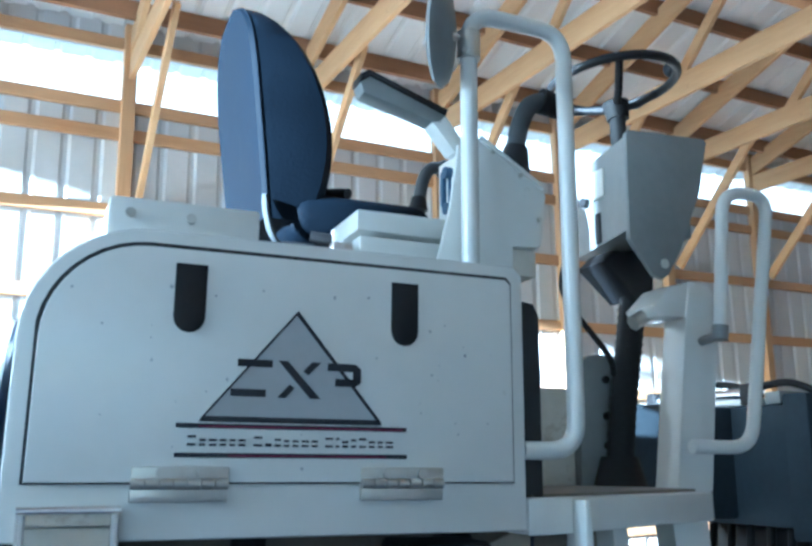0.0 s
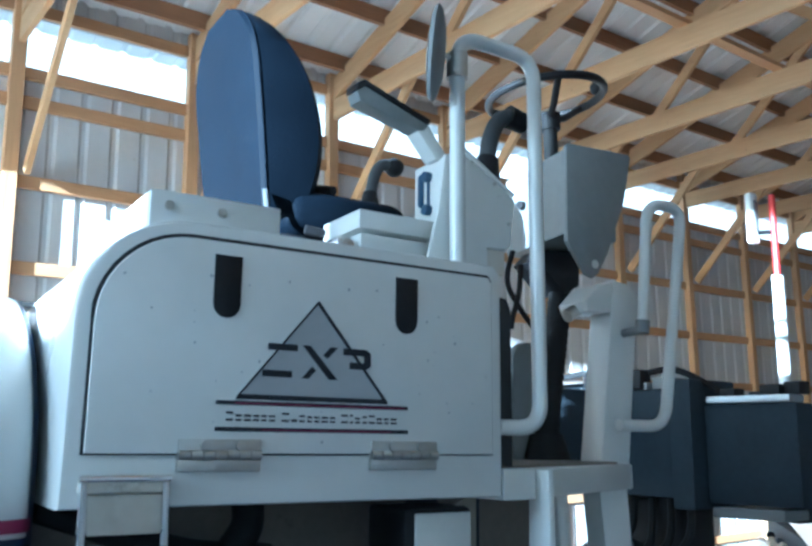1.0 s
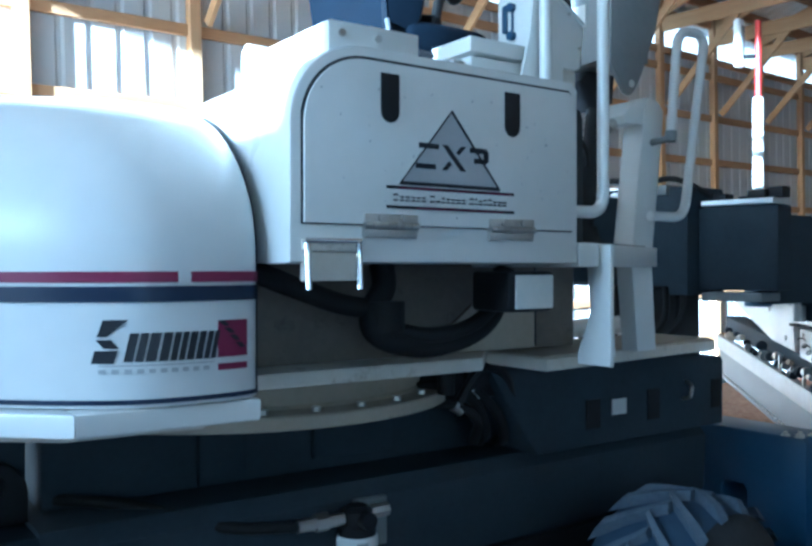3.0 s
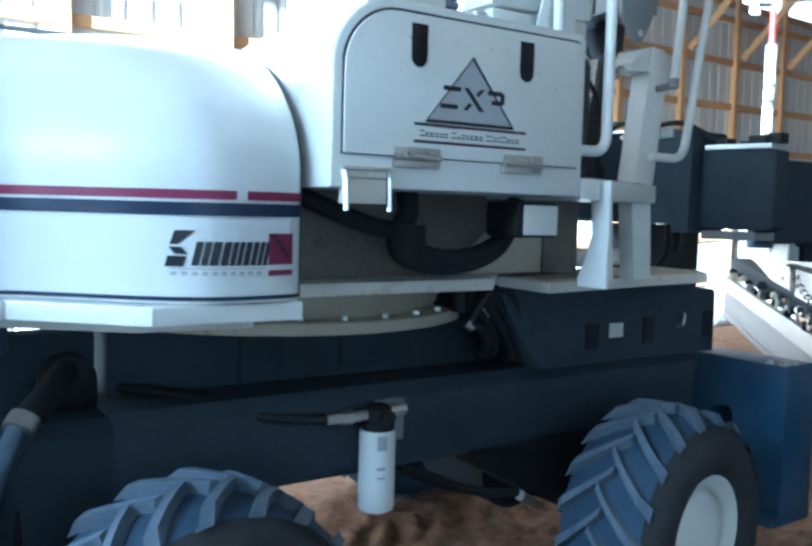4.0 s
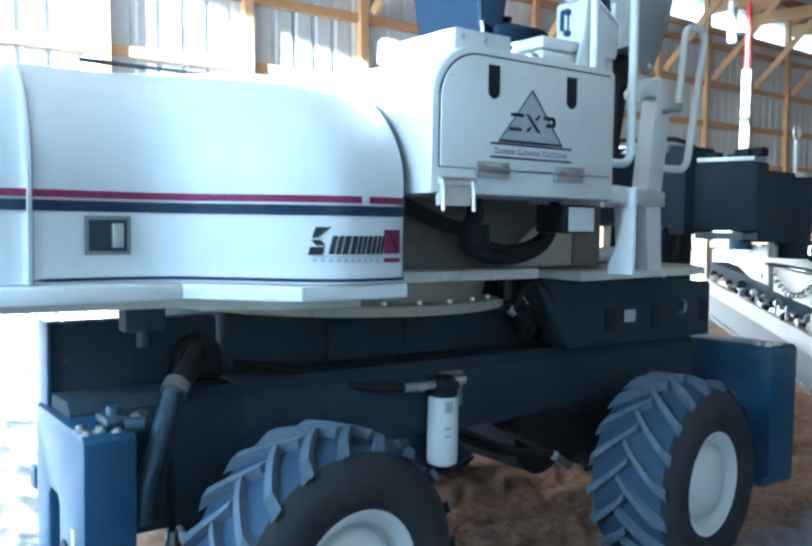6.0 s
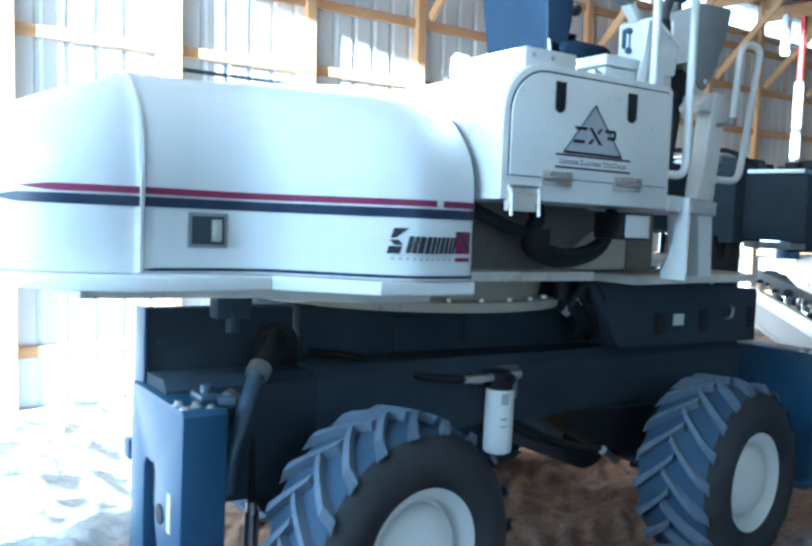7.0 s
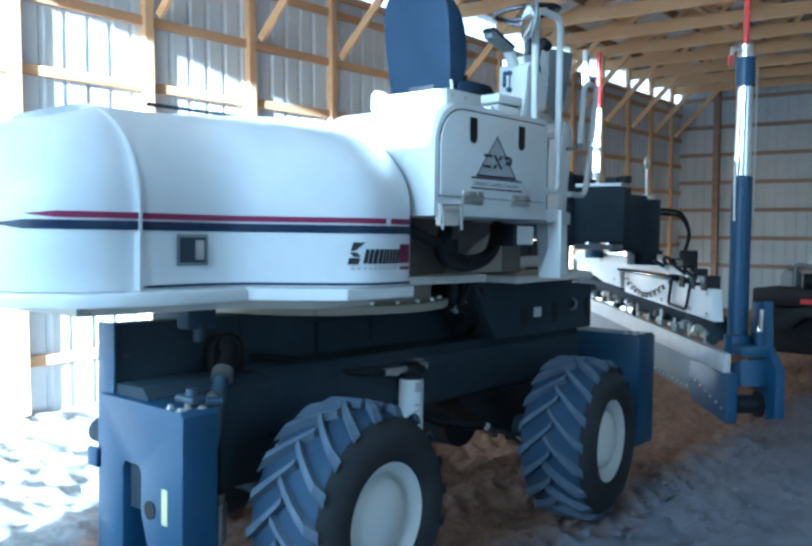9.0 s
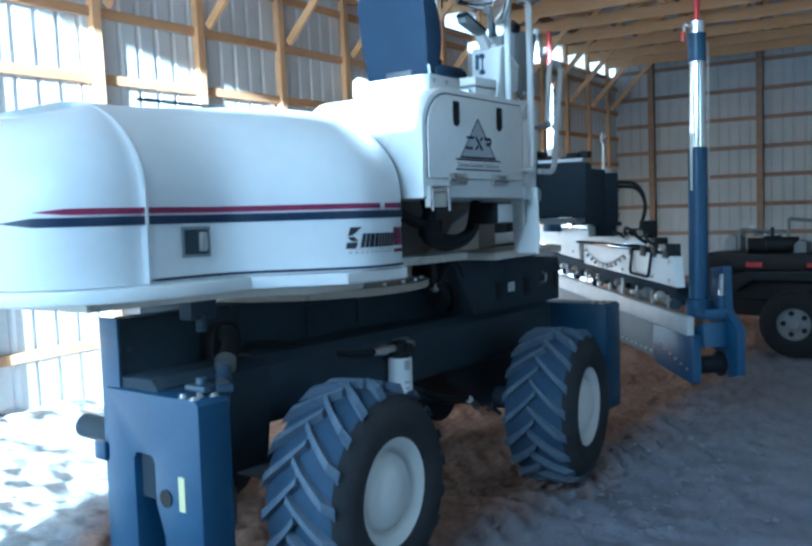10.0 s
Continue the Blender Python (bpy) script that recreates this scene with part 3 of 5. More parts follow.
def wheel(x, y, side, turn=0.0):
    """A wheel with its hub face at y; side -1 looks to -y. turn: degrees by which it is steered."""
    w = thing("wheel", (x, y, 0.44), "", "")
    w.parent = screed
    w.location = Vector((x, y, 0.44)) - screed.location
    w.rotation_euler = (0, 0, radians(turn))
    c = (x, y, 0.44)
    ax = (0, -side, 0)                   # along the axle, into the machine
    R, W = 0.435, 0.36
    prof = [(0.412, 0.014), (0.42, 0.03), (0.428, 0.10), (0.43, W / 2), (0.428, W - 0.10), (0.42, W - 0.03), (0.40, W), (0.35, W + 0.02), (0.25, W), (0.235, W - 0.03)]
    bm = B()
    lathe(bm, prof, c, ax, 56)
    tyre = part("tyre", bm, RUBBER, w, "worn tractor tyre with dusty chevron lugs")
    bm = B()
    lathe(bm, [(0.205, 0.05), (0.215, 0.015), (0.235, -0.012), (0.265, -0.034), (0.31, -0.042), (0.355, -0.034), (0.395, -0.008), (0.414, 0.014)], c, ax, 56)
    part("sidewall", bm, SIDEWALL, tyre, "black dirty sidewall")
    for half in (0, 1):
        for i in range(19):
            ob = new("lug", lug_mesh(half, side))
            ob.parent = w
            ob.rotation_euler = (0, 2 * math.pi * (i + 0.5 * half) / 19, 0)
    bm = B()
    lathe(bm, [(0.0, -0.026), (0.05, -0.024), (0.10, -0.014), (0.135, 0.002), (0.155, 0.018), (0.163, 0.034), (0.168, 0.058), (0.180, 0.058), (0.184, 0.030), (0.192, 0.014), (0.205, 0.006), (0.218, -0.008), (0.230, -0.012), (0.238, -0.008), (0.238, 0.02), (0.21, 0.06), (0.205, 0.12)], c, ax, 48)
    part("rim", bm, WHITE, w, "white painted steel rim")
    return w


for wx in (-0.48, 1.395):
    wheel(wx, 0.02, -1, 4.5 if wx < 0 else 7.7)
    wheel(wx + (0.30 if wx < 0 else 0.0), 2 * YC - (0.60 if wx < 0 else 0.24), 1, 4.5 if wx < 0 else 7.7)

# chassis: upper frame, the wider beam under it and the box at its front
bm = B()
prism(bm, [(0.87, 0.98), (0.87, 1.20), (0.89, 1.215), (2 * YC - 0.89, 1.215), (2 * YC - 0.87, 1.20), (2 * YC - 0.87, 0.98)], "x", -0.55, 2.15, 0.006)
chassis = part("chassis", bm, CHAR, screed, "charcoal painted steel chassis")
bm = B()
prism(bm, [(0.66, 0.68), (0.63, 0.72), (0.62, 0.95), (0.66, 0.995), (2 * YC - 0.66, 0.995), (2 * YC - 0.62, 0.95), (2 * YC - 0.64, 0.68)], "x", -0.6, 2.1, 0.006)
part("side_beam", bm, CHAR, chassis)
bm = B()
prism(bm, [(0.87, 0.98), (0.87, 1.20), (0.88, 1.215), (0.965, 1.215), (0.965, 0.5), (0.66, 0.5), (0.63, 0.72), (0.62, 0.95), (0.66, 0.985)], "x", -1.2, -0.59, 0.005)
part("rear_beam", bm, CHAR, chassis)
bm = B()
prism(bm, [(0.80, 1.365), (2.14, 1.29), (2.155, 1.27), (2.155, 1.0), (1.06, 1.0), (0.98, 1.10)], "y", 0.575, 1.35, 0.008)
part("front_box", bm, CHAR, chassis, "charcoal steel box with slots")
# cream strip laid on for the sunlit top edge of the box
bm = B()
prism(bm, [(0.80, 1.368), (1.45, 1.333), (1.45, 1.345), (0.80, 1.38)], "y", 0.565, 0.62, 0.003)
part("sunlit_lip", bm, DUSTW, chassis)
for x, z, w, h in ((1.34, 1.12, 0.075, 0.11), (1.69, 1.125, 0.07, 0.12), (2.10, 1.135, 0.06, 0.12)):
    bm = B()
    prism(bm, [(x - w / 2, z - h / 2), (x + w / 2, z - h / 2), (x + w / 2, z + h / 2), (x - w / 2, z + h / 2)], "y", 0.570, 0.58)
    part("slot", bm, BLACK, chassis)
bm = B()
box(bm, 1.445, 1.525, 0.570, 0.576, 1.105, 1.165)
lab = part("label", bm, LABEL, chassis, "small pale label")
bm = B()
tube(bm, bent([(1.88, 0.575, 1.13), (1.87, 0.53, 1.14), (1.88, 0.53, 1.19), (1.90, 0.575, 1.20)], 0.02), 0.008, 8)
part("hook", bm, STEEL, chassis)
bm = B()
box(bm, -1.214, -1.199, 0.85, 0.975, 0.20, 1.222, 0.005)
part("end_plate", bm, BLUEP, chassis, "navy end plate")
bm = B()
box(bm, -1.235, -1.205, 0.95, 1.03, 0.62, 0.70, 0.01)
part("lug", bm, BLUEP, chassis)
# recesses on the chassis side
for x0, x1, z0, z1 in ((-0.10, 0.06, 1.0, 1.16), (0.30, 0.62, 1.03, 1.17)):
    bm = B()
    box(bm, x0, x1, 0.85, 0.88, z0, z1, 0.01)
    part("bracket", bm, CHAR, chassis)
# axles and underside
for x in (-0.48, 1.37):
    bm = B()
    rod(bm, (x, 0.2, 0.44), (x, 2 * YC - 0.2, 0.44), 0.07, 20)
    box(bm, x - 0.10, x + 0.10, 0.98, 1.6, 0.46, 0.70, 0.03)
    # drum added to stop low sun passing under the chassis
    rod(bm, (x, 1.06, 0.42), (x, 1.56, 0.42), 0.19, 24)
    part("axle", bm, CHAR, chassis)
bm = B()
tube(bm, curve_pts([(0.5, 0.7, 0.66), (0.75, 0.62, 0.55), (1.0, 0.6, 0.50), (1.15, 0.65, 0.47)], 6), 0.016, 10)
tube(bm, curve_pts([(0.45, 0.8, 0.66), (0.75, 0.75, 0.52), (1.05, 0.7, 0.46), (1.2, 0.75, 0.44)], 6), 0.014, 10)
part("brake_hose", bm, HOSE, chassis)
bm = B()
prism(bm, [(0.76, 0.69), (0.80, 0.63), (1.23, 0.40), (1.34, 0.37), (1.56, 0.37), (1.62, 0.42), (1.62, 0.69)], "y", 0.62, 0.92, 0.012)
part("axle_bracket", bm, BLACK, chassis, "black front axle bracket")
bm = B()
rod(bm, (1.24, 0.605, 0.395), (1.345, 0.605, 0.335), 0.024, 14)
part("tie_rod", bm, CHROME, chassis, "bright tie rod")
bm = B()
rod(bm, (0.98, 0.58, 0.50), (1.12, 0.62, 0.42), 0.022, 12)
part("coupling", bm, STEEL, chassis)


def leg(x, thick, label, marked=True, zb=0.06):
    bm = B()
    y0, y1, zt = 0.335, 0.915, 0.938
    prism(bm, [(y0, zb), (y0, zt - 0.02), (y0 + 0.02, zt), (y1, zt), (y1, zb), (0.745, zb), (0.745, 0.665), (0.725, 0.69), (0.635, 0.69), (0.615, 0.665), (0.615, 0.50), (0.57, 0.38), (0.57, zb)], "x", x, x + thick, 0.008)
    lg = part("stabiliser_leg", bm, BLUEP, screed, label)
    bm = B()
    box(bm, x + thick - 0.012, x + thick - 0.002, 0.58, 0.765, zb, 0.70)
    part("back_plate", bm, BLUEP, lg)
    bm = B()
    box(bm, x - 0.03, x + thick + 0.03, 0.35, 0.60, zb - 0.06, zb - 0.005, 0.01)
    part("foot", bm, BLUEP, lg)
    if marked:
        bm = B()
        lathe(bm, [(0.0, -0.004), (0.036, -0.004), (0.036, 0.0), (0.0, 0.0)], (x, 0.548, 0.535), (1, 0, 0), 20)
        part("hole", bm, BLACK, lg)
        bm = B()
        box(bm, x - 0.003, x, 0.430, 0.466, 0.50, 0.635)
        part("label", bm, YELLOWISH, lg, "faded yellowish label")
    for i, (yy, xx) in enumerate(((0.375, x + 0.02), (0.40, x + 0.065), (0.37, x + 0.11), (0.44, x + 0.02))):
        bm = B()
        rod(bm, (xx, yy, zt), (xx, yy, zt + 0.011 + 0.006 * (i % 2)), 0.012, 6)
        rod(bm, (xx, yy, zt), (xx, yy, zt + 0.004), 0.02, 12)
        part("bolt", bm, STEEL, lg)
    return lg


leg_rear = leg(-1.235, 0.158, "navy painted stabiliser leg with a slot")
leg_front = leg(2.39, 0.25, "navy painted stabiliser leg at the front", False, 0.225)
# hoses crowding the recess beside the front box
for pts, r in (([(0.60, 0.78, 1.24), (0.70, 0.66, 1.27), (0.80, 0.63, 1.22), (0.88, 0.66, 1.10), (0.92, 0.74, 1.04)], 0.022),
               ([(0.62, 0.80, 1.19), (0.74, 0.66, 1.20), (0.83, 0.64, 1.14), (0.86, 0.70, 1.05)], 0.018),
               ([(0.66, 0.78, 1.28), (0.78, 0.64, 1.26), (0.90, 0.62, 1.16), (0.97, 0.66, 1.06), (1.0, 0.74, 1.03)], 0.020)):
    bm = B()
    tube(bm, curve_pts(pts, 6), r, 10)
    recess_hose = part("recess_hose", bm, HOSE, screed, "black hydraulic hose looped in the chassis recess")
    bm = B()
    rod(bm, pts[1], Vector(pts[1]).lerp(Vector(pts[2]), 0.35), r * 1.35, 10)
    part("ferrule", bm, STEEL, recess_hose)
# hose from the frame to the rear leg
bm = B()
prism(bm, arc2(-0.68, 1.07, 0.085, 0, 180, 10) + [(-0.765, 0.99), (-0.595, 0.99)], "y", 0.80, 0.88, 0.008)
part("port", bm, BLACK, chassis)
bm = B()
tube(bm, curve_pts([(-0.68, 0.84, 1.09), (-0.72, 0.74, 1.10), (-0.78, 0.66, 1.06), (-0.84, 0.63, 1.005)], 6), 0.040, 14)
hose = part("leg_hose", bm, HOSE, screed, "black hydraulic hose with steel joint")
bm = B()
rod(bm, (-0.835, 0.635, 1.015), (-0.86, 0.61, 0.985), 0.046, 14)
part("joint", bm, STEEL, hose)
bm = B()
rod(bm, (-1.03, 0.43, 0.955), (-1.06, 0.40, 0.95), 0.03, 12)
part("joint", bm, STEEL, hose)
bm = B()
tube(bm, curve_pts([(-0.85, 0.625, 0.995), (-0.905, 0.58, 0.90), (-0.95, 0.545, 0.80), (-0.985, 0.53, 0.70), (-1.0, 0.53, 0.58)], 6), 0.033, 14)
part("sleeve", bm, PIPE, hose, "dark blue hose running down behind the leg")
bm = B()
box(bm, -1.15, -1.07, 0.40, 0.52, 0.944, 0.972, 0.008)
rod(bm, (-1.11, 0.46, 0.97), (-1.11, 0.46, 0.998), 0.022, 12)
rod(bm, (-1.10, 0.38, 0.955), (-1.045, 0.36, 0.955), 0.02, 10)
part("valve", bm, PIPE, hose, "lumpy steel valve with fittings")
bm = B()
rod(bm, (-0.86, 0.62, 0.30), (-0.86, 0.62, 0.46), 0.03, 14)
rod(bm, (-0.86, 0.62, 0.46), (-0.86, 0.62, 0.50), 0.022, 10)
rod(bm, (-0.86, 0.62, 0.27), (-0.86, 0.62, 0.30), 0.015, 10)
drain = part("drain_coupler", bm, STEEL, screed, "grey coupler hanging under the frame")
bm = B()
rod(bm, (-0.86, 0.62, 0.49), (-0.86, 0.64, 0.76), 0.012, 10)
part("hose", bm, HOSE, drain)

# oil filter
FX, FY = 0.288, 0.562
bm = B()
lathe(bm, [(0.0, 0.572), (0.045, 0.572), (0.060, 0.580), (0.064, 0.592), (0.064, 0.852), (0.060, 0.862), (0.0, 0.862)], (FX, FY, 0), (0, 0, 1), 28)
filt = part("oil_filter", bm, GLASSY, screed, "white spin-on oil filter")
bm = B()
lathe(bm, [(0.0, 0.862), (0.058, 0.862), (0.058, 0.885), (0.048, 0.895), (0.048, 0.935), (0.03, 0.95), (0.0, 0.95)], (FX, FY, 0), (0, 0, 1), 24)
rod(bm, (FX, FY, 0.915), (FX, FY - 0.075, 0.915), 0.026, 12)
part("filter_head", bm, BLACK, filt)
bm = B()
rod(bm, (FX - 0.20, FY + 0.01, 0.915), (FX - 0.05, FY, 0.915), 0.020, 10)
rod(bm, (FX - 0.14, FY + 0.01, 0.915), (FX - 0.10, FY + 0.005, 0.915), 0.028, 6)
part("fitting", bm, STEEL, filt)
bm = B()
rod(bm, (FX + 0.04, FY, 0.92), (FX + 0.11, FY, 0.92), 0.022, 8)
part("fitting", bm, STEEL, filt)
bm = B()
prism(bm, [(FX + 0.08, 0.80), (FX + 0.13, 0.80), (FX + 0.13, 0.95), (FX + 0.02, 0.95), (FX + 0.02, 0.925), (FX + 0.08, 0.925)], "y", FY + 0.03, FY + 0.075, 0.003)
part("bracket", bm, GREYP, filt)
bm = B()
tube(bm, curve_pts([(FX - 0.2, FY + 0.01, 0.915), (FX - 0.4, FY + 0.06, 0.935), (FX - 0.62, FY + 0.2, 1.0), (FX - 0.8, FY + 0.32, 1.02)], 6), 0.017, 10)
part("hose", bm, HOSE, filt)
for zz, ww, hh in ((0.80, 0.035, 0.05), (0.73, 0.03, 0.012), (0.70, 0.03, 0.008)):
    bm = B()
    sheet(bm, [[(FX + 0.0655 * math.sin(a), FY - 0.0655 * math.cos(a), zz + k * hh) for k in (0, 1)] for a in [-0.55 + i * ww / 0.065 / 5 for i in range(6)]])
    part("label", bm, DECALGREY, filt)

# hood: the plan of its side, from its front end round the tail
PLAN = curve_pts([(-0.238, 0.21, 0), (-0.246, 0.135, 0), (-0.290, 0.085, 0), (-0.40, 0.070, 0), (-0.53, 0.085, 0), (-0.66, 0.165, 0), (-0.80, 0.29, 0), (-0.93, 0.395, 0), (-1.08, 0.43, 0), (-1.35, 0.42, 0), (-1.52, 0.445, 0), (-1.66, 0.53, 0), (-1.76, 0.68, 0), (-1.81, 0.90, 0), (-1.82, YC, 0)], 6)
PLAN = PLAN + [Vector((p.x, 2 * YC - p.y, 0)) for p in PLAN[-2::-1]]
PROF = [(0.0, 1.385), (0.0, 1.50), (0.0, 1.60), (0.0, 1.70)] + [(0.65 * (1 - math.cos(radians(a))), 1.70 + 0.41 * math.sin(radians(a))) for a in range(6, 91, 6)]


def plan_out(i):
    a, b = PLAN[max(i - 1, 0)], PLAN[min(i + 1, len(PLAN) - 1)]
    d = (b - a).normalized()
    return Vector((-d.y, d.x, 0))


def hood_row(i, off=0.0):
    p = PLAN[i]
    tail = max(0.0, min(1.0, (-1.30 - p.x) / 0.5))
    sy = 1 if p.y < YC else -1
    inn = Vector((0, sy, 0)).lerp(Vector((1.0, 0.9 * sy, 0)), tail)
    out = []
    for d, z in PROF:
        q = Vector((p.x, p.y, z)) + inn * d
        q.y = min(q.y, YC) if sy > 0 else max(q.y, YC)
        # tail end falls away a little
        q.z -= 0.05 * tail * (d / 0.65)
        out.append(q + plan_out(i) * off)
    return out


SEAM = 54
bm = B()
def between(i, j, t, off):
    return [a.lerp(b, t) for a, b in zip(hood_row(i, off), hood_row(j, off))]


rows = [hood_row(i) for i in range(len(PLAN))]
# the tail piece laps the middle piece with a raised, rounded edge and a narrow gap in front of it
for k, s in ((len(PLAN) - 1 - SEAM, -1), (SEAM, 1)):
    lap = [between(k, k - s, 0.10, 0.0), between(k, k - s, 0.07, -0.010), between(k, k + s, 0.02, -0.010), between(k, k + s, 0.05, 0.010), between(k, k + s, 0.40, 0.013), between(k, k + s, 0.75, 0.004)]
    rows[k:k + 1] = lap[::s]
near, far = rows[:len(rows) // 2 + 1], rows[::-1][:len(rows) // 2 + 1]
lip = [[q + Vector((0.0, 0.035 * s, -0.02)) + Vector((0.004, 0, 0)) for q in r] for r, s in ((rows[0], 1), (rows[-1], -1))]
sheet(bm, [lip[0]] + rows + [lip[1]])
sheet(bm, [[lip[0][-1]] + [r[-1] for r in near], [lip[1][-1]] + [r[-1] for r in far]])
sheet(bm, [lip[0], lip[1]])
bmesh.ops.remove_doubles(bm, verts=bm.verts[:], dist=0.0005)
hood = part("hood", bm, HOODW, screed, "glossy white moulded engine hood with a seam")
hood.data.set_sharp_from_angle(angle=radians(50))


# navy skin over the hood's front end, coloured for the shade there
bm = B()
edge = hood_row(0)
sheet(bm, [[q + Vector((0.009, 0.16, -0.015)) for q in edge], [q + Vector((0.009, 0.03, -0.004)) for q in edge]] + [hood_row(i, 0.003) for i in range(9)])
part("edge_shade", bm, NAVYV, hood, "dark navy skin for the shade on the front edge")


def hood_y(x):
    for a, b in zip(PLAN, PLAN[1:]):
        if b.x <= x <= a.x:
            t = (a.x - x) / max(1e-6, a.x - b.x)
            return a.y + t * (b.y - a.y)
    return 0.42


def hood_patch(bm, pts, steps=6, off=0.0035):
    """A four-cornered sticker on the upright part of the hood's side: corners in x, z, going round."""
    (x0, z0), (x1, z1), (x2, z2), (x3, z3) = pts
    cols = []
    for s in range(steps + 1):
        t = s / steps
        xa, za, xb, zb = x0 + (x1 - x0) * t, z0 + (z1 - z0) * t, x3 + (x2 - x3) * t, z3 + (z2 - z3) * t
        cols.append([(xa, hood_y(xa) - off, za), (xb, hood_y(xb) - off, zb)])
    sheet(bm, cols)
    return bm


def belt(name, i0, i1, z0, z1, material, off=0.004, label="", taper=4):
    bm = B()
    cols = []
    for i in range(i0, i1 + 1):
        p = PLAN[i] + plan_out(i) * (off + (0.004 if i == SEAM else 0.009 if i == SEAM + 1 else 0.0))
        k = min(1.0, (i1 - i + 0.3) / taper)
        zm = (z0 + z1) / 2
        cols.append([(p.x, p.y, zm + (z0 - zm) * k), (p.x, p.y, zm + (z1 - zm) * k)])
    sheet(bm, cols)
    return part(name, bm, material, hood, label)


belt("red_stripe", 7, 68, 1.640, 1.662, RED, label="dark red vinyl stripe")
belt("navy_stripe", 5, 72, 1.600, 1.632, NAVYV, label="navy black vinyl stripe")
belt("lower_stripe", 5, SEAM, 1.392, 1.402, NAVYV, taper=1)
bm = B()
hood_patch(bm, [(-0.452, 1.666), (-0.425, 1.666), (-0.425, 1.636), (-0.452, 1.636)], off=0.0055)
part("worn_patch", bm, HOODW, hood)
# maker's mark: dark slabs, a red square with a wedge, a small red bar
def slab(*pts):
    part("maker_slab", hood_patch(B(), list(pts)), INK, hood, "dark slanted slab")


for i, (x, w, z0, z1) in enumerate(((-0.612, 0.048, 1.476, 1.564), (-0.557, 0.036, 1.479, 1.537), (-0.517, 0.044, 1.479, 1.537), (-0.469, 0.030, 1.479, 1.537), (-0.435, 0.034, 1.479, 1.537), (-0.397, 0.026, 1.479, 1.537))):
    sl = 0.012
    if i == 0:
        slab((x, z0), (x + w * 0.8, z0), (x + w * 0.95, 1.502), (x + 0.006, 1.502))
        slab((x + 0.008, 1.524), (x + w * 0.7, 1.524), (x + w, 1.506), (x + w * 0.45, 1.506))
        slab((x + 0.010, 1.530), (x + w * 0.55, 1.530), (x + w + 0.016, z1), (x + 0.020, z1))
    else:
        k = (x + w * 0.46, x + w * 0.58)
        slab((x, z0), (k[0], z0), (k[0] + sl, z1), (x + sl, z1))
        slab((k[1], z0), (x + w, z0), (x + w + sl, z1), (k[1] + sl, z1))
bm = B()
hood_patch(bm, [(-0.365, 1.480), (-0.292, 1.480), (-0.292, 1.558), (-0.365, 1.558)])
hood_patch(bm, [(-0.365, 1.452), (-0.292, 1.452), (-0.292, 1.466), (-0.365, 1.466)])
part("maker_square", bm, RED, hood, "red square emblem")
bm = B()
for k in range(4):
    o = 0.016 * k
    hood_patch(bm, [(-0.352 + o * 0.85, 1.546 - o), (-0.338 + o * 0.85, 1.546 - o), (-0.350 + o * 0.85, 1.558 - o), (-0.366 + o * 0.85, 1.558 - o)], off=0.0055)
part("maker_wedge", bm, INK, hood)
bm = B()
for k in range(10):
    x = -0.60 + k * 0.0225
    hood_patch(bm, [(x, 1.455), (x + 0.013, 1.455), (x + 0.013, 1.464), (x, 1.464)], 2)
hood_patch(bm, [(-0.60, 1.470), (-0.375, 1.470), (-0.375, 1.4725), (-0.60, 1.4725)])
part("small_print", bm, DECALGREY, hood, "row of pale grey print")
# latch
bm = B()
hood_patch(bm, [(-1.205, 1.470), (-1.065, 1.470), (-1.065, 1.588), (-1.205, 1.588)], off=0.006)
latch = part("latch", bm, GREYP, hood, "grey steel paddle latch")
bm = B()
hood_patch(bm, [(-1.192, 1.482), (-1.078, 1.482), (-1.078, 1.576), (-1.192, 1.576)], off=0.0085)
part("recess", bm, CHAR, latch)
bm = B()
box(bm, -1.125, -1.09, hood_y(-1.1) - 0.022, hood_y(-1.1) - 0.008, 1.492, 1.566, 0.004)
part("paddle", bm, STEEL, latch)
# dark joint along the top and a long hinge
bm = B()
prism(bm, [(-1.12, 0.752), (-0.17, 0.735), (-0.17, 0.755), (-1.12, 0.772)], "z", 2.099, 2.112, 0.002)
part("top_joint", bm, GASKET, hood)

# base plate under the hood, in three flat lengths
for pts in ([(-0.262, 0.078), (-0.65, 0.085), (-0.65, 0.6), (-0.262, 0.6)],
            [(-0.653, 0.088), (-0.93, 0.345), (-0.93, 0.9), (-0.653, 0.9)],
            [(-0.933, 0.345), (-1.17, 0.318), (-1.40, 0.325), (-1.58, 0.385), (-1.72, 0.53), (-1.80, 0.74), (-1.84, YC), (-1.6, YC), (-0.933, YC)]):
    bm = B()
    prism(bm, pts, "z", 1.333, 1.382, 0.006)
    part("base_plate", bm, WHITE, screed, "white steel plate under the hood")
bm = B()
prism(bm, [(-0.30, 0.30), (-0.62, 0.32), (-0.9, 0.55), (-1.5, 0.6), (-1.6, 2 * YC - 0.6), (-0.3, 2 * YC - 0.6)], "z", 1.285, 1.333, 0.004)
part("under_tray", bm, DUSTW, screed, "dusty cream tray under the hood")
bm = B()
box(bm, -1.02, -0.88, 0.62, 0.70, 1.20, 1.30, 0.01)
rod(bm, (-0.95, 0.64, 1.15), (-0.95, 0.64, 1.22), 0.025, 10)
part("mount", bm, CHAR, screed)

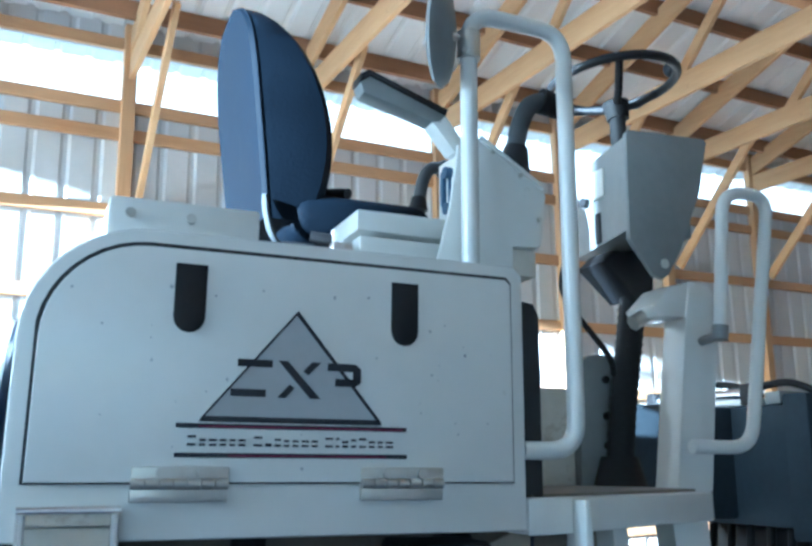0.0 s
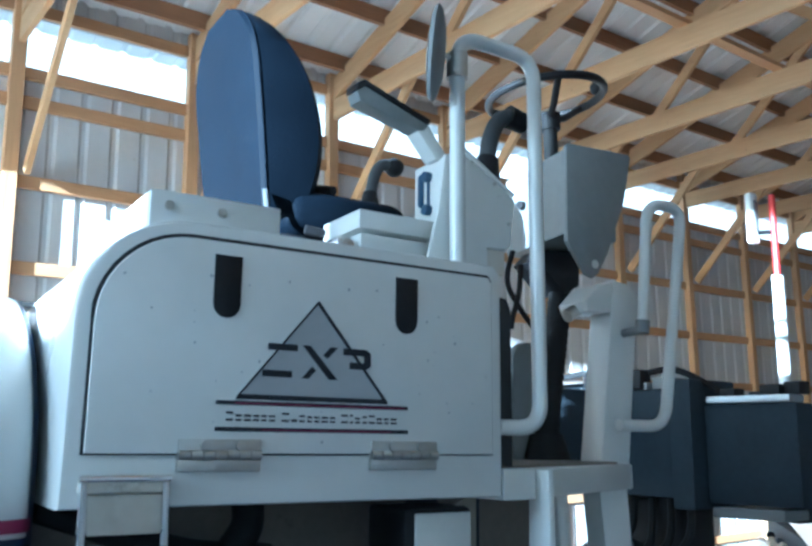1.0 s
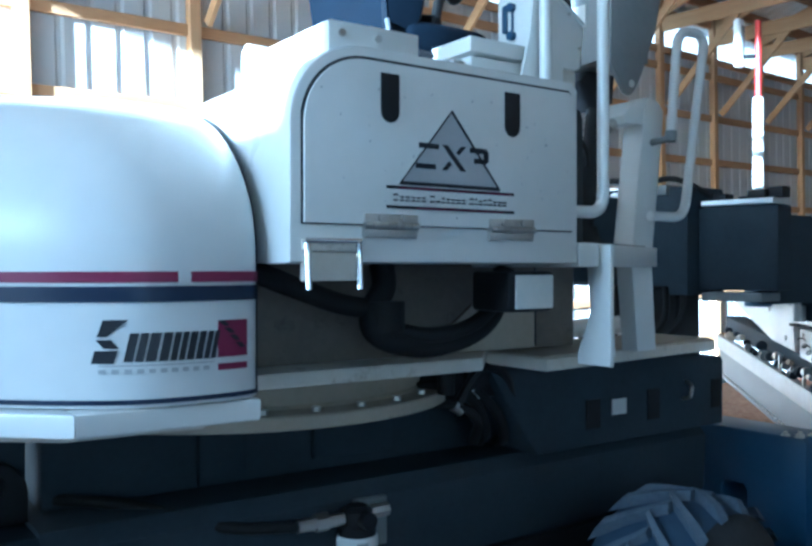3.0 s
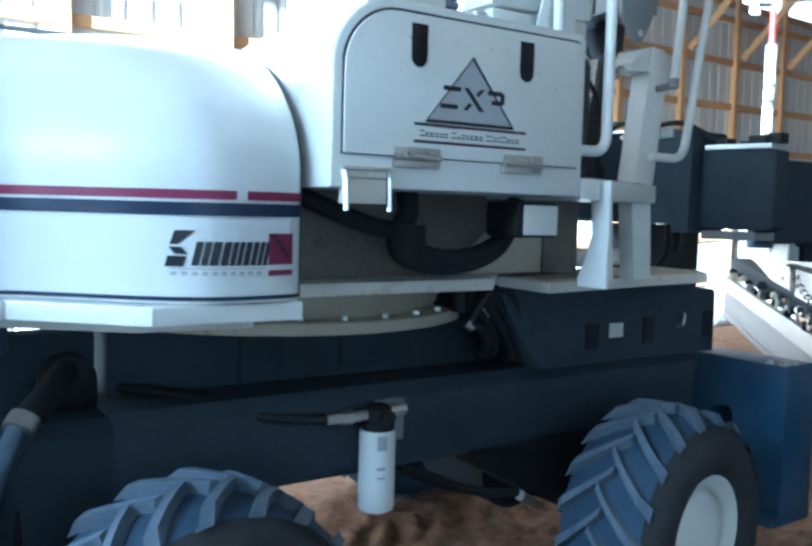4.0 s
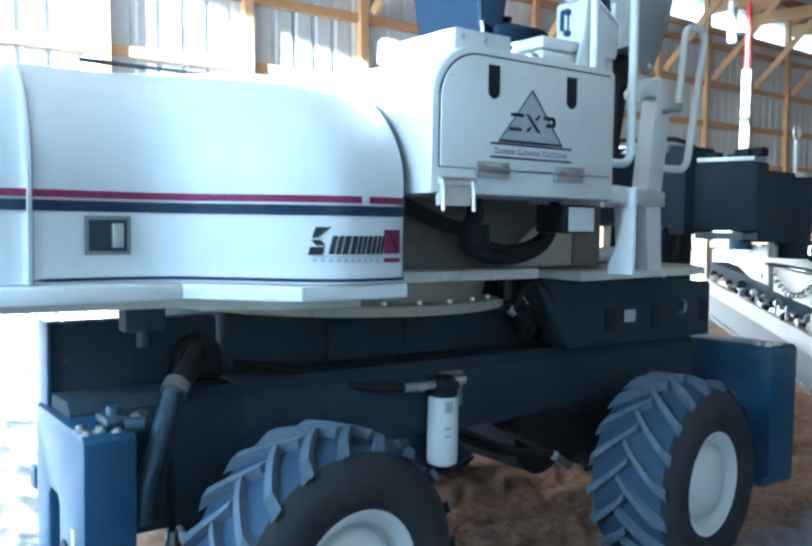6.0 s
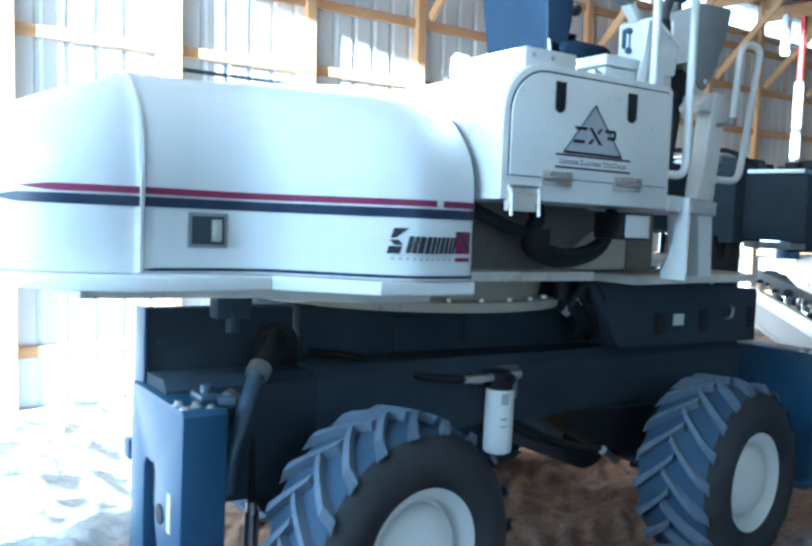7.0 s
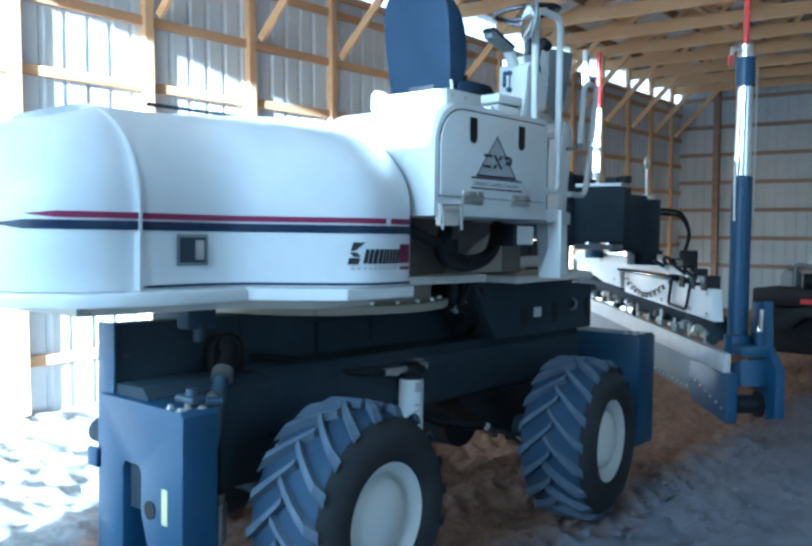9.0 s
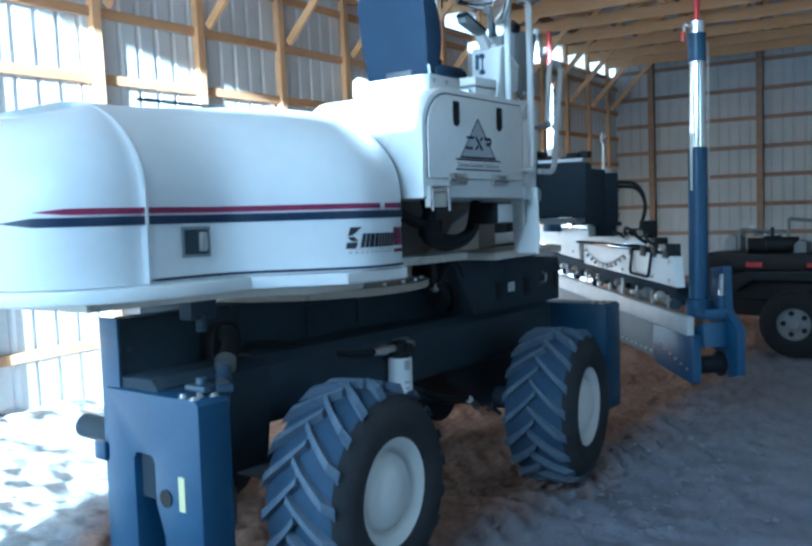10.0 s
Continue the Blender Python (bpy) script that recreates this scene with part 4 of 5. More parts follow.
# slewing ring and turret
RC = (0.2, YC, 0)
bm = B()
lathe(bm, [(0.60, 1.212), (0.77, 1.212), (0.775, 1.217), (0.775, 1.250), (0.77, 1.255), (0.69, 1.258), (0.68, 1.27), (0.685, 1.345), (0.60, 1.345)], RC, (0, 0, 1), 72)
ring = part("slewing_ring", bm, TAN, screed, "dusty cream slewing ring")
for a in range(180, 360, 12):
    bm = B()
    rod(bm, (RC[0] + 0.735 * math.cos(radians(a)), RC[1] + 0.735 * math.sin(radians(a)), 1.255), (RC[0] + 0.735 * math.cos(radians(a)), RC[1] + 0.735 * math.sin(radians(a)), 1.270), 0.014, 6)
    part("bolt", bm, STEEL, ring)
bm = B()
prism(bm, [(-0.26, 0.31), (0.57, 0.305), (0.86, 0.62), (0.86, 2.15), (-0.26, 2.15)], "z", 1.362, 1.402, 0.004)
part("turret_plate", bm, DUSTW, screed, "dusty cream turret plate")
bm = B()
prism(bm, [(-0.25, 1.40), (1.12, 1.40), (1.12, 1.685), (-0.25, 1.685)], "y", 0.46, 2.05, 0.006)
turret = part("turret", bm, GRIME_SHADE, screed, "dirty cream turret panel, darkened for shade")
bm = B()
rod(bm, (0.93, 0.457, 1.41), (0.93, 0.457, 1.68), 0.004, 6)
part("panel_edge", bm, CHAR, turret)
bm = B()
prism(bm, [(0.40, 1.404), (0.92, 1.404), (0.92, 1.66), (0.66, 1.56), (0.53, 1.46)], "y", 0.448, 0.459, 0.003)
part("cover_panel", bm, TAN, turret, "cream cover panel")
# swing gear in the corner beside the ring
bm = B()
box(bm, 0.70, 0.95, 0.62, 0.95, 1.215, 1.35, 0.02)
rod(bm, (0.80, 0.60, 1.30), (0.80, 0.72, 1.30), 0.05, 16)
rod(bm, (0.66, 0.60, 1.25), (0.66, 0.60, 1.36), 0.03, 12)
tube(bm, curve_pts([(0.70, 0.58, 1.22), (0.78, 0.56, 1.33), (0.90, 0.58, 1.30), (0.97, 0.6, 1.16)], 6), 0.018, 8)
part("swing_motor", bm, BLACK, screed, "black swing motor and hoses")
# hoses hanging under the side box
for pts, r in (([(-0.22, 0.25, 1.67), (-0.08, 0.26, 1.62), (0.06, 0.27, 1.575), (0.17, 0.28, 1.56)], 0.028),
               ([(0.20, 0.30, 1.70), (0.20, 0.28, 1.62), (0.155, 0.27, 1.55), (0.17, 0.26, 1.49), (0.30, 0.26, 1.455), (0.45, 0.26, 1.47), (0.57, 0.27, 1.53), (0.65, 0.29, 1.66)], 0.034),
               ([(0.16, 0.27, 1.52), (0.30, 0.24, 1.485), (0.44, 0.24, 1.495), (0.55, 0.25, 1.55), (0.61, 0.27, 1.66)], 0.022)):
    bm = B()
    tube(bm, curve_pts(pts, 8), r, 12)
    part("hydraulic_hose", bm, HOSE, screed, "black hose looping under the box")
bm = B()
rod(bm, (0.19, 0.27, 1.50), (0.19, 0.27, 1.58), 0.06, 16)
part("hose_clamp", bm, HOSE, screed)
bm = B()
box(bm, 0.440, 0.608, 0.046, 0.20, 1.550, 1.660, 0.012)
lampbox = part("control_unit", bm, BLACK, screed, "dark box with a pale face")
bm = B()
box(bm, 0.462, 0.600, 0.039, 0.047, 1.558, 1.650, 0.004)
part("face", bm, LABEL, lampbox)

# operator's side box
OUT = [(-0.23, 1.68), (-0.23, 1.985)] + arc2(-0.04, 1.985, 0.19, 180, 90, 10)[1:] + [(0.635, 2.175), (0.655, 2.155), (0.655, 1.68)]
DOOR = [(-0.198, 1.768), (-0.198, 1.985)] + arc2(-0.04, 1.985, 0.158, 180, 90, 10)[1:] + [(0.612, 2.143), (0.622, 2.133), (0.622, 1.768)]
GAP = [(-0.203, 1.7655), (-0.203, 1.985)] + arc2(-0.04, 1.985, 0.165, 180, 90, 10)[1:] + [(0.615, 2.149), (0.6255, 2.138), (0.6255, 1.7655)]
bm = B()
prism(bm, OUT, "y", 0.0, 0.70, 0.010)
side_box = part("side_box", bm, WHITE, screed, "white steel box with a hinged side door")
bm = B()
prism(bm, GAP, "y", -0.003, 0.004)
part("door_gasket", bm, GASKET, side_box, "black rubber gasket")
bm = B()
prism(bm, DOOR, "y", -0.009, 0.004, 0.003)
door = part("door", bm, WHITE, side_box, "white panel door with chipped paint")
for x0, x1 in ((0.0, 0.051), (0.378, 0.430)):
    xm, r = (x0 + x1) / 2, (x1 - x0) / 2
    bm = B()
    prism(bm, [(x1, 2.118), (x0, 2.118)] + arc2(xm, 2.03, r, 180, 360, 8), "y", -0.0125, 0.0, 0.002)
    part("pull_slot", bm, BLACK, side_box, "black recessed pull slot")
rr = random.Random(4)
for i in range(38):
    x, z, s = rr.uniform(-0.17, 0.60), rr.uniform(1.79, 2.10), rr.uniform(0.0012, 0.0042) * rr.uniform(0.6, 1.0)
    bm = B()
    prism(bm, [(x + s * rr.uniform(0.6, 1.2) * math.cos(a), z + s * rr.uniform(0.6, 1.3) * math.sin(a)) for a in (0.2, 1.3, 2.4, 3.6, 4.9)], "y", -0.0102, -0.008)
    part("paint_chip", bm, DECALGREY, side_box)
# hinges
for x0, x1 in ((-0.048, 0.102), (0.326, 0.478)):
    bm = B()
    box(bm, x0, x1, -0.014, -0.008, 1.768, 1.793, 0.002)
    box(bm, x0, x1, -0.012, -0.001, 1.738, 1.764, 0.002)
    h = part("hinge", bm, STEEL, side_box, "weathered steel hinge")
    n = 7
    for k in range(n):
        bm = B()
        a, b = x0 + (x1 - x0) * k / n, x0 + (x1 - x0) * (k + 1) / n - 0.0015
        rod(bm, (a, -0.014, 1.766), (b, -0.014, 1.766), 0.0085, 12)
        part("knuckle", bm, STEEL, h)
    for f in (0.3, 0.72):
        bm = B()
        rod(bm, (x0 + (x1 - x0) * f, -0.013, 1.783), (x0 + (x1 - x0) * f, -0.022, 1.783), 0.009, 8)
        part("bolt", bm, STEEL, h)


def decal(name, polys, material, label="", off=0.0015):
    bm = B()
    for p in polys:
        prism(bm, p, "y", -0.009 - off, -0.008)
    return part(name, bm, material, side_box, label, soft=False)


def rect(x0, x1, z0, z1):
    return [(x0, z0), (x1, z0), (x1, z1), (x0, z1)]


decal("badge", [[(0.052, 1.867), (0.361, 1.867), (0.208, 2.050)]], DECALGREY, "grey triangle emblem")
decal("badge_edge", [[(0.208, 2.052), (0.361, 1.868), (0.354, 1.868), (0.204, 2.046)], [(0.050, 1.863), (0.362, 1.863), (0.358, 1.872), (0.056, 1.872)], [(0.052, 1.868), (0.056, 1.868), (0.208, 2.048), (0.206, 2.051)]], INK, off=0.0022)
for pts in (rect(0.108, 0.166, 1.954, 1.966), rect(0.098, 0.156, 1.905, 1.917),
            [(0.176, 1.966), (0.192, 1.966), (0.250, 1.905), (0.232, 1.905)], [(0.176, 1.905), (0.190, 1.905), (0.205, 1.921), (0.196, 1.927)], [(0.250, 1.966), (0.234, 1.966), (0.219, 1.950), (0.228, 1.944)],
            rect(0.262, 0.312, 1.953, 1.966), [(0.312, 1.966), (0.322, 1.958), (0.322, 1.934), (0.312, 1.927), (0.308, 1.934), (0.308, 1.958)], rect(0.276, 0.312, 1.927, 1.940)):
    decal("badge_slab", [pts], INK, "bold dark slab over the emblem", off=0.003)
decal("badge_line", [rect(0.015, 0.408, 1.853, 1.860), rect(0.015, 0.409, 1.807, 1.814)], INK, off=0.002)
decal("badge_red", [rect(0.05, 0.40, 1.8545, 1.857), rect(0.10, 0.37, 1.8085, 1.811)], RED, off=0.003)
bars = []
x = 0.034
for w, h in ((0.013, 16), (0.010, 11), (0.012, 11), (0.010, 11), (0.009, 11), (0.011, 11), (0, 0), (0.014, 16), (0.010, 5), (0.010, 13), (0.009, 11), (0.010, 11), (0.012, 11), (0.010, 11), (0, 0), (0.013, 16), (0.006, 16), (0.010, 11), (0.009, 14), (0.012, 16), (0.011, 11), (0.009, 11), (0.013, 11)):
    if w:
        hh = h / 1000
        bars += [rect(x, x + w, 1.825, 1.8285), rect(x, x + w, 1.825 + hh - 0.0035, 1.825 + hh)]
    x += w + 0.0055 if w else 0.008
decal("badge_print", bars, INK, "line of small dark print", off=0.002)

# folding step at the box's lower corner
bm = B()
box(bm, -0.203, -0.058, -0.016, -0.001, 1.706, 1.733, 0.004)
box(bm, -0.195, -0.066, -0.008, 0.02, 1.640, 1.704, 0.003)
step = part("fold_step", bm, DUSTW, side_box, "grey folding step with steel rods")
bm = B()
for x in (-0.196, -0.066):
    tube(bm, bent([(x, -0.016, 1.722), (x, -0.019, 1.70), (x + 0.003, -0.019, 1.622)], 0.01), 0.0075, 10)
rod(bm, (-0.203, -0.016, 1.729), (-0.058, -0.016, 1.729), 0.006, 10)
part("rod", bm, CHROME, step)
# black edge strip on the box's front side
bm = B()
prism(bm, [(0.657, 1.74), (0.708, 1.74), (0.708, 2.085), (0.696, 2.11), (0.657, 2.115)], "y", 0.03, 0.10, 0.006)
part("edge_strip", bm, GASKET, side_box)
# sunlit rear shoulder of the box and the seat base
bm = B()
prism(bm, [(0.04, 2.16), (0.475, 2.16), (0.475, 2.235), (0.04, 2.235)], "x", -0.11, 0.145, 0.006)
seat_base = part("seat_base", bm, WHITE, screed, "white plate under the seat with bolts")
for x in (-0.075, 0.025):
    bm = B()
    rod(bm, (x, 0.042, 2.208), (x, 0.034, 2.208), 0.009, 8)
    part("bolt", bm, STEEL, seat_base)
bm = B()
prism(bm, [(0.47, 2.17), (0.47, 2.245), (0.44, 2.262), (0.40, 2.225), (0.38, 2.17)], "x", -0.13, -0.06, 0.006)
part("wing", bm, WHITE, seat_base)

# seat
def seat_back(bm, n=18):
    """A padded back with a flat rear shell; its side is a lens and its top is rounded."""
    rows = []
    for i in range(n + 1):
        t = i / n
        z = 2.298 + 0.522 * t
        back = 0.205 - 0.068 * t
        s = math.sin(math.pi * (0.17 + 0.80 * t))
        front = back + 0.025 + 0.148 * max(0.0, s) ** 0.8
        w = math.sqrt(max(0.05, 1.0 - max(0.0, (t - 0.60) / 0.42) ** 2.6)) * (1 - 0.10 * (1 - t) ** 3)
        ym, hw = 0.468, 0.208 * w
        ring = [(back, ym - hw * 0.95, z), (back + 0.010, ym - hw, z), (back + 0.030, ym - hw * 1.01, z), (front - 0.02, ym - hw * 0.97, z), (front, ym - hw * 0.86, z), (front + 0.008, ym, z),
                (front, ym + hw * 0.86, z), (front - 0.02, ym + hw * 0.97, z), (back + 0.010, ym + hw, z), (back, ym + hw * 0.95, z)]
        rows.append([Vector(p) for p in ring] + [Vector(ring[0])])
    sheet(bm, rows)
    bmesh.ops.remove_doubles(bm, verts=bm.verts[:], dist=0.0004)
    bmesh.ops.holes_fill(bm, edges=bm.edges[:], sides=40)
    return rows


bm = B()
box(bm, 0.25, 0.60, 0.272, 0.665, 2.255, 2.372, 0.052, seg=5)
seat = part("seat", bm, VINYL, screed, "dark blue-black vinyl operator seat")
bm = B()
rows = seat_back(bm)
backrest = part("backrest", bm, VINYL, seat, "dark vinyl backrest with a piped seam")
bm = B()
tube(bm, [r[1] + Vector((-0.001, -0.001, 0)) for r in rows], 0.0022, 8)
part("piping", bm, VINYL, backrest)
bm = B()
prism(bm, [(0.36, 2.29), (0.52, 2.29), (0.52, 2.325), (0.36, 2.325)], "x", 0.188, 0.21, 0.004)
part("rear_shell", bm, BLACK, backrest)
bm = B()
tube(bm, curve_pts([(0.200, 0.262, 2.34), (0.206, 0.258, 2.29), (0.222, 0.262, 2.25), (0.25, 0.28, 2.235)], 6), 0.007, 8)
part("back_bracket", bm, GREYD, seat)
bm = B()
box(bm, 0.24, 0.58, 0.30, 0.64, 2.18, 2.26, 0.015)
part("seat_frame", bm, BLACK, seat)
bm = B()
rod(bm, (0.29, 0.55, 2.44), (0.40, 0.32, 2.385), 0.012, 10)
part("armrest_bar", bm, BLACK, seat)
bm = B()
tube(bm, curve_pts([(0.30, 0.262, 2.262), (0.38, 0.245, 2.255), (0.44, 0.24, 2.275)], 5), 0.012, 8)
part("adjuster_lever", bm, BLACK, seat)
bm = B()
tube(bm, curve_pts([(0.24, 0.50, 2.37), (0.29, 0.49, 2.395), (0.33, 0.49, 2.38)], 5), 0.012, 8)
part("hinge_cover", bm, LABEL, seat)
# drive lever on the far side of the seat
bm = B()
tube(bm, curve_pts([(0.780, 0.82, 2.22), (0.782, 0.82, 2.50), (0.796, 0.82, 2.617), (0.820, 0.82, 2.663), (0.850, 0.82, 2.672)], 6), 0.019, 12)
lever = part("joystick", bm, GREYD, screed, "grey joystick with a dark knob")
bm = B()
bmesh.ops.create_uvsphere(bm, u_segments=14, v_segments=10, radius=0.032, matrix=Matrix.Translation((0.872, 0.82, 2.668)))
part("knob", bm, BLACK, lever)
bm = B()
rod(bm, (0.782, 0.82, 2.53), (0.784, 0.82, 2.57), 0.030, 12, 0.022)
part("boot", bm, BLACK, lever)
# padded arm leading to the instrument panel
bm = B()
prism(bm, [(0.374, 2.553), (0.366, 2.575), (0.388, 2.592), (0.560, 2.533), (0.552, 2.508)], "y", 0.150, 0.200, 0.004)
arm = part("control_arm", bm, GREYP, screed, "pale grey control arm with a dark pad")
bm = B()
prism(bm, [(0.364, 2.577), (0.366, 2.594), (0.384, 2.606), (0.566, 2.546), (0.562, 2.533), (0.388, 2.592)], "y", 0.146, 0.204, 0.004)
part("pad", bm, BLACK, arm)
bm = B()
prism(bm, [(0.530, 2.512), (0.562, 2.532), (0.612, 2.470), (0.600, 2.452), (0.582, 2.452)], "y", 0.150, 0.200, 0.004)
part("bracket", bm, WHITE, arm)
# instrument panel
bm = B()
prism(bm, [(0.594, 2.19), (0.594, 2.455), (0.606, 2.464), (0.625, 2.458), (0.755, 2.370), (0.762, 2.355), (0.747, 2.245), (0.738, 2.238), (0.68, 2.235), (0.68, 2.19)], "y", 0.078, 0.262, 0.005)
dash = part("instrument_panel", bm, WHITE, screed, "white steel instrument panel with blue knobs")
bm = B()
prism(bm, [(0.218, 2.360), (0.222, 2.352), (0.232, 2.352), (0.236, 2.360), (0.236, 2.425), (0.232, 2.433), (0.222, 2.433), (0.218, 2.425)], "x", 0.586, 0.596, 0.002)
part("rocker", bm, BLUEP, dash, "dark blue rocker switch")
for y, z in ((0.196, 2.420), (0.195, 2.338)):
    bm = B()
    rod(bm, (0.596, y, z), (0.578, y, z), 0.013, 16)
    part("knob", bm, BLUEP, dash)
bm = B()
rod(bm, (0.591, 0.1955, 2.345), (0.591, 0.1955, 2.415), 0.004, 8)
part("link", bm, BLUEP, dash)
for x, z in ((0.635, 2.435), (0.70, 2.392), (0.742, 2.30)):
    bm = B()
    rod(bm, (x, 0.079, z), (x, 0.073, z), 0.005, 8)
    part("screw", bm, STEEL, dash)
bm = B()
prism(bm, [(0.605, 2.466), (0.755, 2.374), (0.752, 2.366), (0.602, 2.456)], "y", 0.070, 0.079, 0.001)
part("panel_lip", bm, WHITE, dash)
bm = B()
prism(bm, [(0.497, 2.178), (0.527, 2.30), (0.545, 2.43), (0.592, 2.45), (0.592, 2.178)], "y", 0.056, 0.066, 0.002)
part("gusset", bm, WHITE, dash)
bm = B()
box(bm, 0.64, 0.74, 0.09, 0.25, 2.178, 2.236, 0.004)
part("panel_foot", bm, DUSTW, dash)
bm = B()
box(bm, 0.342, 0.540, 0.083, 0.255, 2.236, 2.278, 0.004)
part("tray", bm, WHITE, screed, "white steel tray beside the seat")
bm = B()
box(bm, 0.350, 0.528, 0.090, 0.255, 2.180, 2.228, 0.004)
tr = part("tray", bm, WHITE, screed, "lower white steel tray")
bm = B()
box(bm, 0.300, 0.345, 0.10, 0.20, 2.185, 2.215, 0.006)
part("tray_end", bm, CHROME, tr)
# grip on the instrument panel
bm = B()
tube(bm, curve_pts([(0.715, 0.13, 2.43), (0.722, 0.13, 2.489), (0.736, 0.13, 2.541), (0.760, 0.13, 2.582), (0.800, 0.13, 2.598)], 6), 0.021, 14)
duct = part("grip_elbow", bm, GREYD, screed, "dark grey rubber control grip")
bm = B()
rod(bm, (0.708, 0.13, 2.40), (0.722, 0.13, 2.475), 0.042, 16, 0.026)
part("grip_boot", bm, BLACK, duct)
bm = B()
rod(bm, (0.785, 0.13, 2.597), (0.838, 0.13, 2.588), 0.030, 16, 0.026)
part("grip_head", bm, BLACK, duct)

# steering console
bm = B()
prism(bm, [(1.170, 2.368), (1.175, 2.660), (1.185, 2.670), (1.436, 2.682), (1.444, 2.672), (1.408, 2.52), (1.330, 2.350), (1.290, 2.285), (1.268, 2.270), (1.240, 2.278)], "y", 0.336, 0.352, 0.003)
console = part("steering_console", bm, GREYP, screed, "grey steel steering console with a lug hole")
bm = B()
prism(bm, [(1.176, 0.3535), (1.240, 0.70), (1.44, 0.70), (1.385, 0.3535)], "z", 2.395, 2.655, 0.006)
part("console_body", bm, GREYP, console)
bm = B()
rod(bm, (1.276, 0.337, 2.312), (1.276, 0.333, 2.312), 0.013, 16)
part("lug_hole", bm, LABEL, console)
bm = B()
box(bm, 1.195, 1.214, 0.475, 0.535, 2.53, 2.61)
part("label", bm, LABEL, console, "white label")
bm = B()
rod(bm, (1.235, 0.59, 2.54), (1.20, 0.585, 2.54), 0.014, 12)
part("switch", bm, BLACK, console)
bm = B()
box(bm, 1.200, 1.216, 0.505, 0.53, 2.40, 2.49, 0.004)
part("slot_cover", bm, BLACK, console)
SWC, SWT = Vector((1.335, 0.60, 2.938)), Matrix.Rotation(radians(-6), 4, "Y") @ Matrix.Rotation(radians(-3), 4, "X")
def sw(a, r, h=0.0):
    return SWC + SWT @ Vector((r * math.cos(a), r * math.sin(a), h))
bm = B()
tube(bm, [sw(2 * math.pi * i / 40, 0.194) for i in range(40)], 0.014, 10, closed=True)
wheel_rim = part("steering_wheel", bm, BLACK, console, "black three-spoke steering wheel")
bm = B()
for a in (0.15, 2.2, 4.2):
    tube(bm, [sw(a, 0.02, -0.075), sw(a, 0.09, -0.055), sw(a, 0.194, 0.0)], 0.012, 8)
part("steering_spokes", bm, BLACK, wheel_rim)
bm = B()
hub_at = sw(0, 0, -0.085)
rod(bm, sw(0, 0, -0.115), sw(0, 0, -0.06), 0.034, 16, 0.040)
rod(bm, (1.335, 0.575, 2.655), hub_at, 0.024, 14)
rod(bm, (1.335, 0.575, 2.655), (1.336, 0.577, 2.70), 0.036, 16, 0.028)
part("steering_column", bm, HOSE, console, "black steering column")
bm = B()
bmesh.ops.create_uvsphere(bm, u_segments=12, v_segments=8, radius=0.026, matrix=Matrix.Translation(sw(-0.35, 0.194, 0.035)))
part("spinner_knob", bm, BLACK, wheel_rim)
# boot under the console
bm = B()
pts = curve_pts([(1.34, 0.56, 2.42), (1.335, 0.55, 2.30), (1.31, 0.55, 2.12), (1.28, 0.55, 1.94), (1.26, 0.55, 1.76)], 8)
pts = curve_pts(pts, 2)
tube(bm, pts, [0.0385 if i % 2 else 0.0355 for i in range(len(pts))], 14)
boot = part("column_boot", bm, HOSE, screed, "black corrugated column boot")
bm = B()
rod(bm, (1.262, 0.55, 1.735), (1.262, 0.55, 1.82), 0.075, 16, 0.05)
part("boot_base", bm, HOSE, boot)
for pts in ([(1.05, 0.44, 2.34), (1.02, 0.43, 2.25), (1.06, 0.43, 2.18), (1.16, 0.44, 2.08), (1.19, 0.46, 2.03)], [(1.07, 0.43, 2.30), (1.055, 0.42, 2.22), (1.03, 0.42, 2.14), (1.025, 0.42, 2.11)]):
    bm = B()
    tube(bm, curve_pts(pts, 6), 0.008, 8)
    part("cable", bm, HOSE, screed)
bm = B()
prism(bm, [(1.20, 2.345), (1.24, 2.385), (1.38, 2.385), (1.37, 2.28), (1.31, 2.25)], "y", 0.50, 0.63, 0.01)
part("console_underside", bm, BLACK, screed)
# leaning column with its bracket
bm = B()
prism(bm, [(1.262, 1.735), (1.372, 1.735), (1.428, 2.19), (1.430, 2.23), (1.40, 2.262), (1.34, 2.268), (1.325, 2.20)], "y", 0.32, 0.41, 0.006)
col = part("front_column", bm, WHITE, screed, "white steel column with a bracket")
bm = B()
prism(bm, [(1.222, 2.195), (1.232, 2.168), (1.33, 2.172), (1.34, 2.266), (1.28, 2.252)], "y", 0.325, 0.44, 0.005)
part("bracket", bm, WHITE, col)
bm = B()
rod(bm, (1.20, 0.38, 2.155), (1.24, 0.38, 2.18), 0.02, 12)
part("bolt", bm, STEEL, col)

# grab rails and mirror
bm = B()
tube(bm, bent([(0.552, 0.02, 2.17), (0.552, 0.02, 2.705), (0.778, 0.02, 2.705), (0.778, 0.02, 1.825), (0.655, 0.02, 1.825)], 0.065, 8), 0.0175, 14)
rail = part("grab_rail", bm, WHITE, screed, "white bent tube grab rail")
bm = B()
rod(bm, (0.552, 0.02, 2.60), (0.552, 0.02, 2.66), 0.024, 14)
rod(bm, (0.552, 0.02, 2.645), (0.505, 0.02, 2.645), 0.008, 10)
rod(bm, (0.552, 0.02, 2.612), (0.535, 0.0, 2.612), 0.008, 10)
part("clamp", bm, STEEL, rail)
bm = B()
mc = (0.488, 0.02, 2.645)
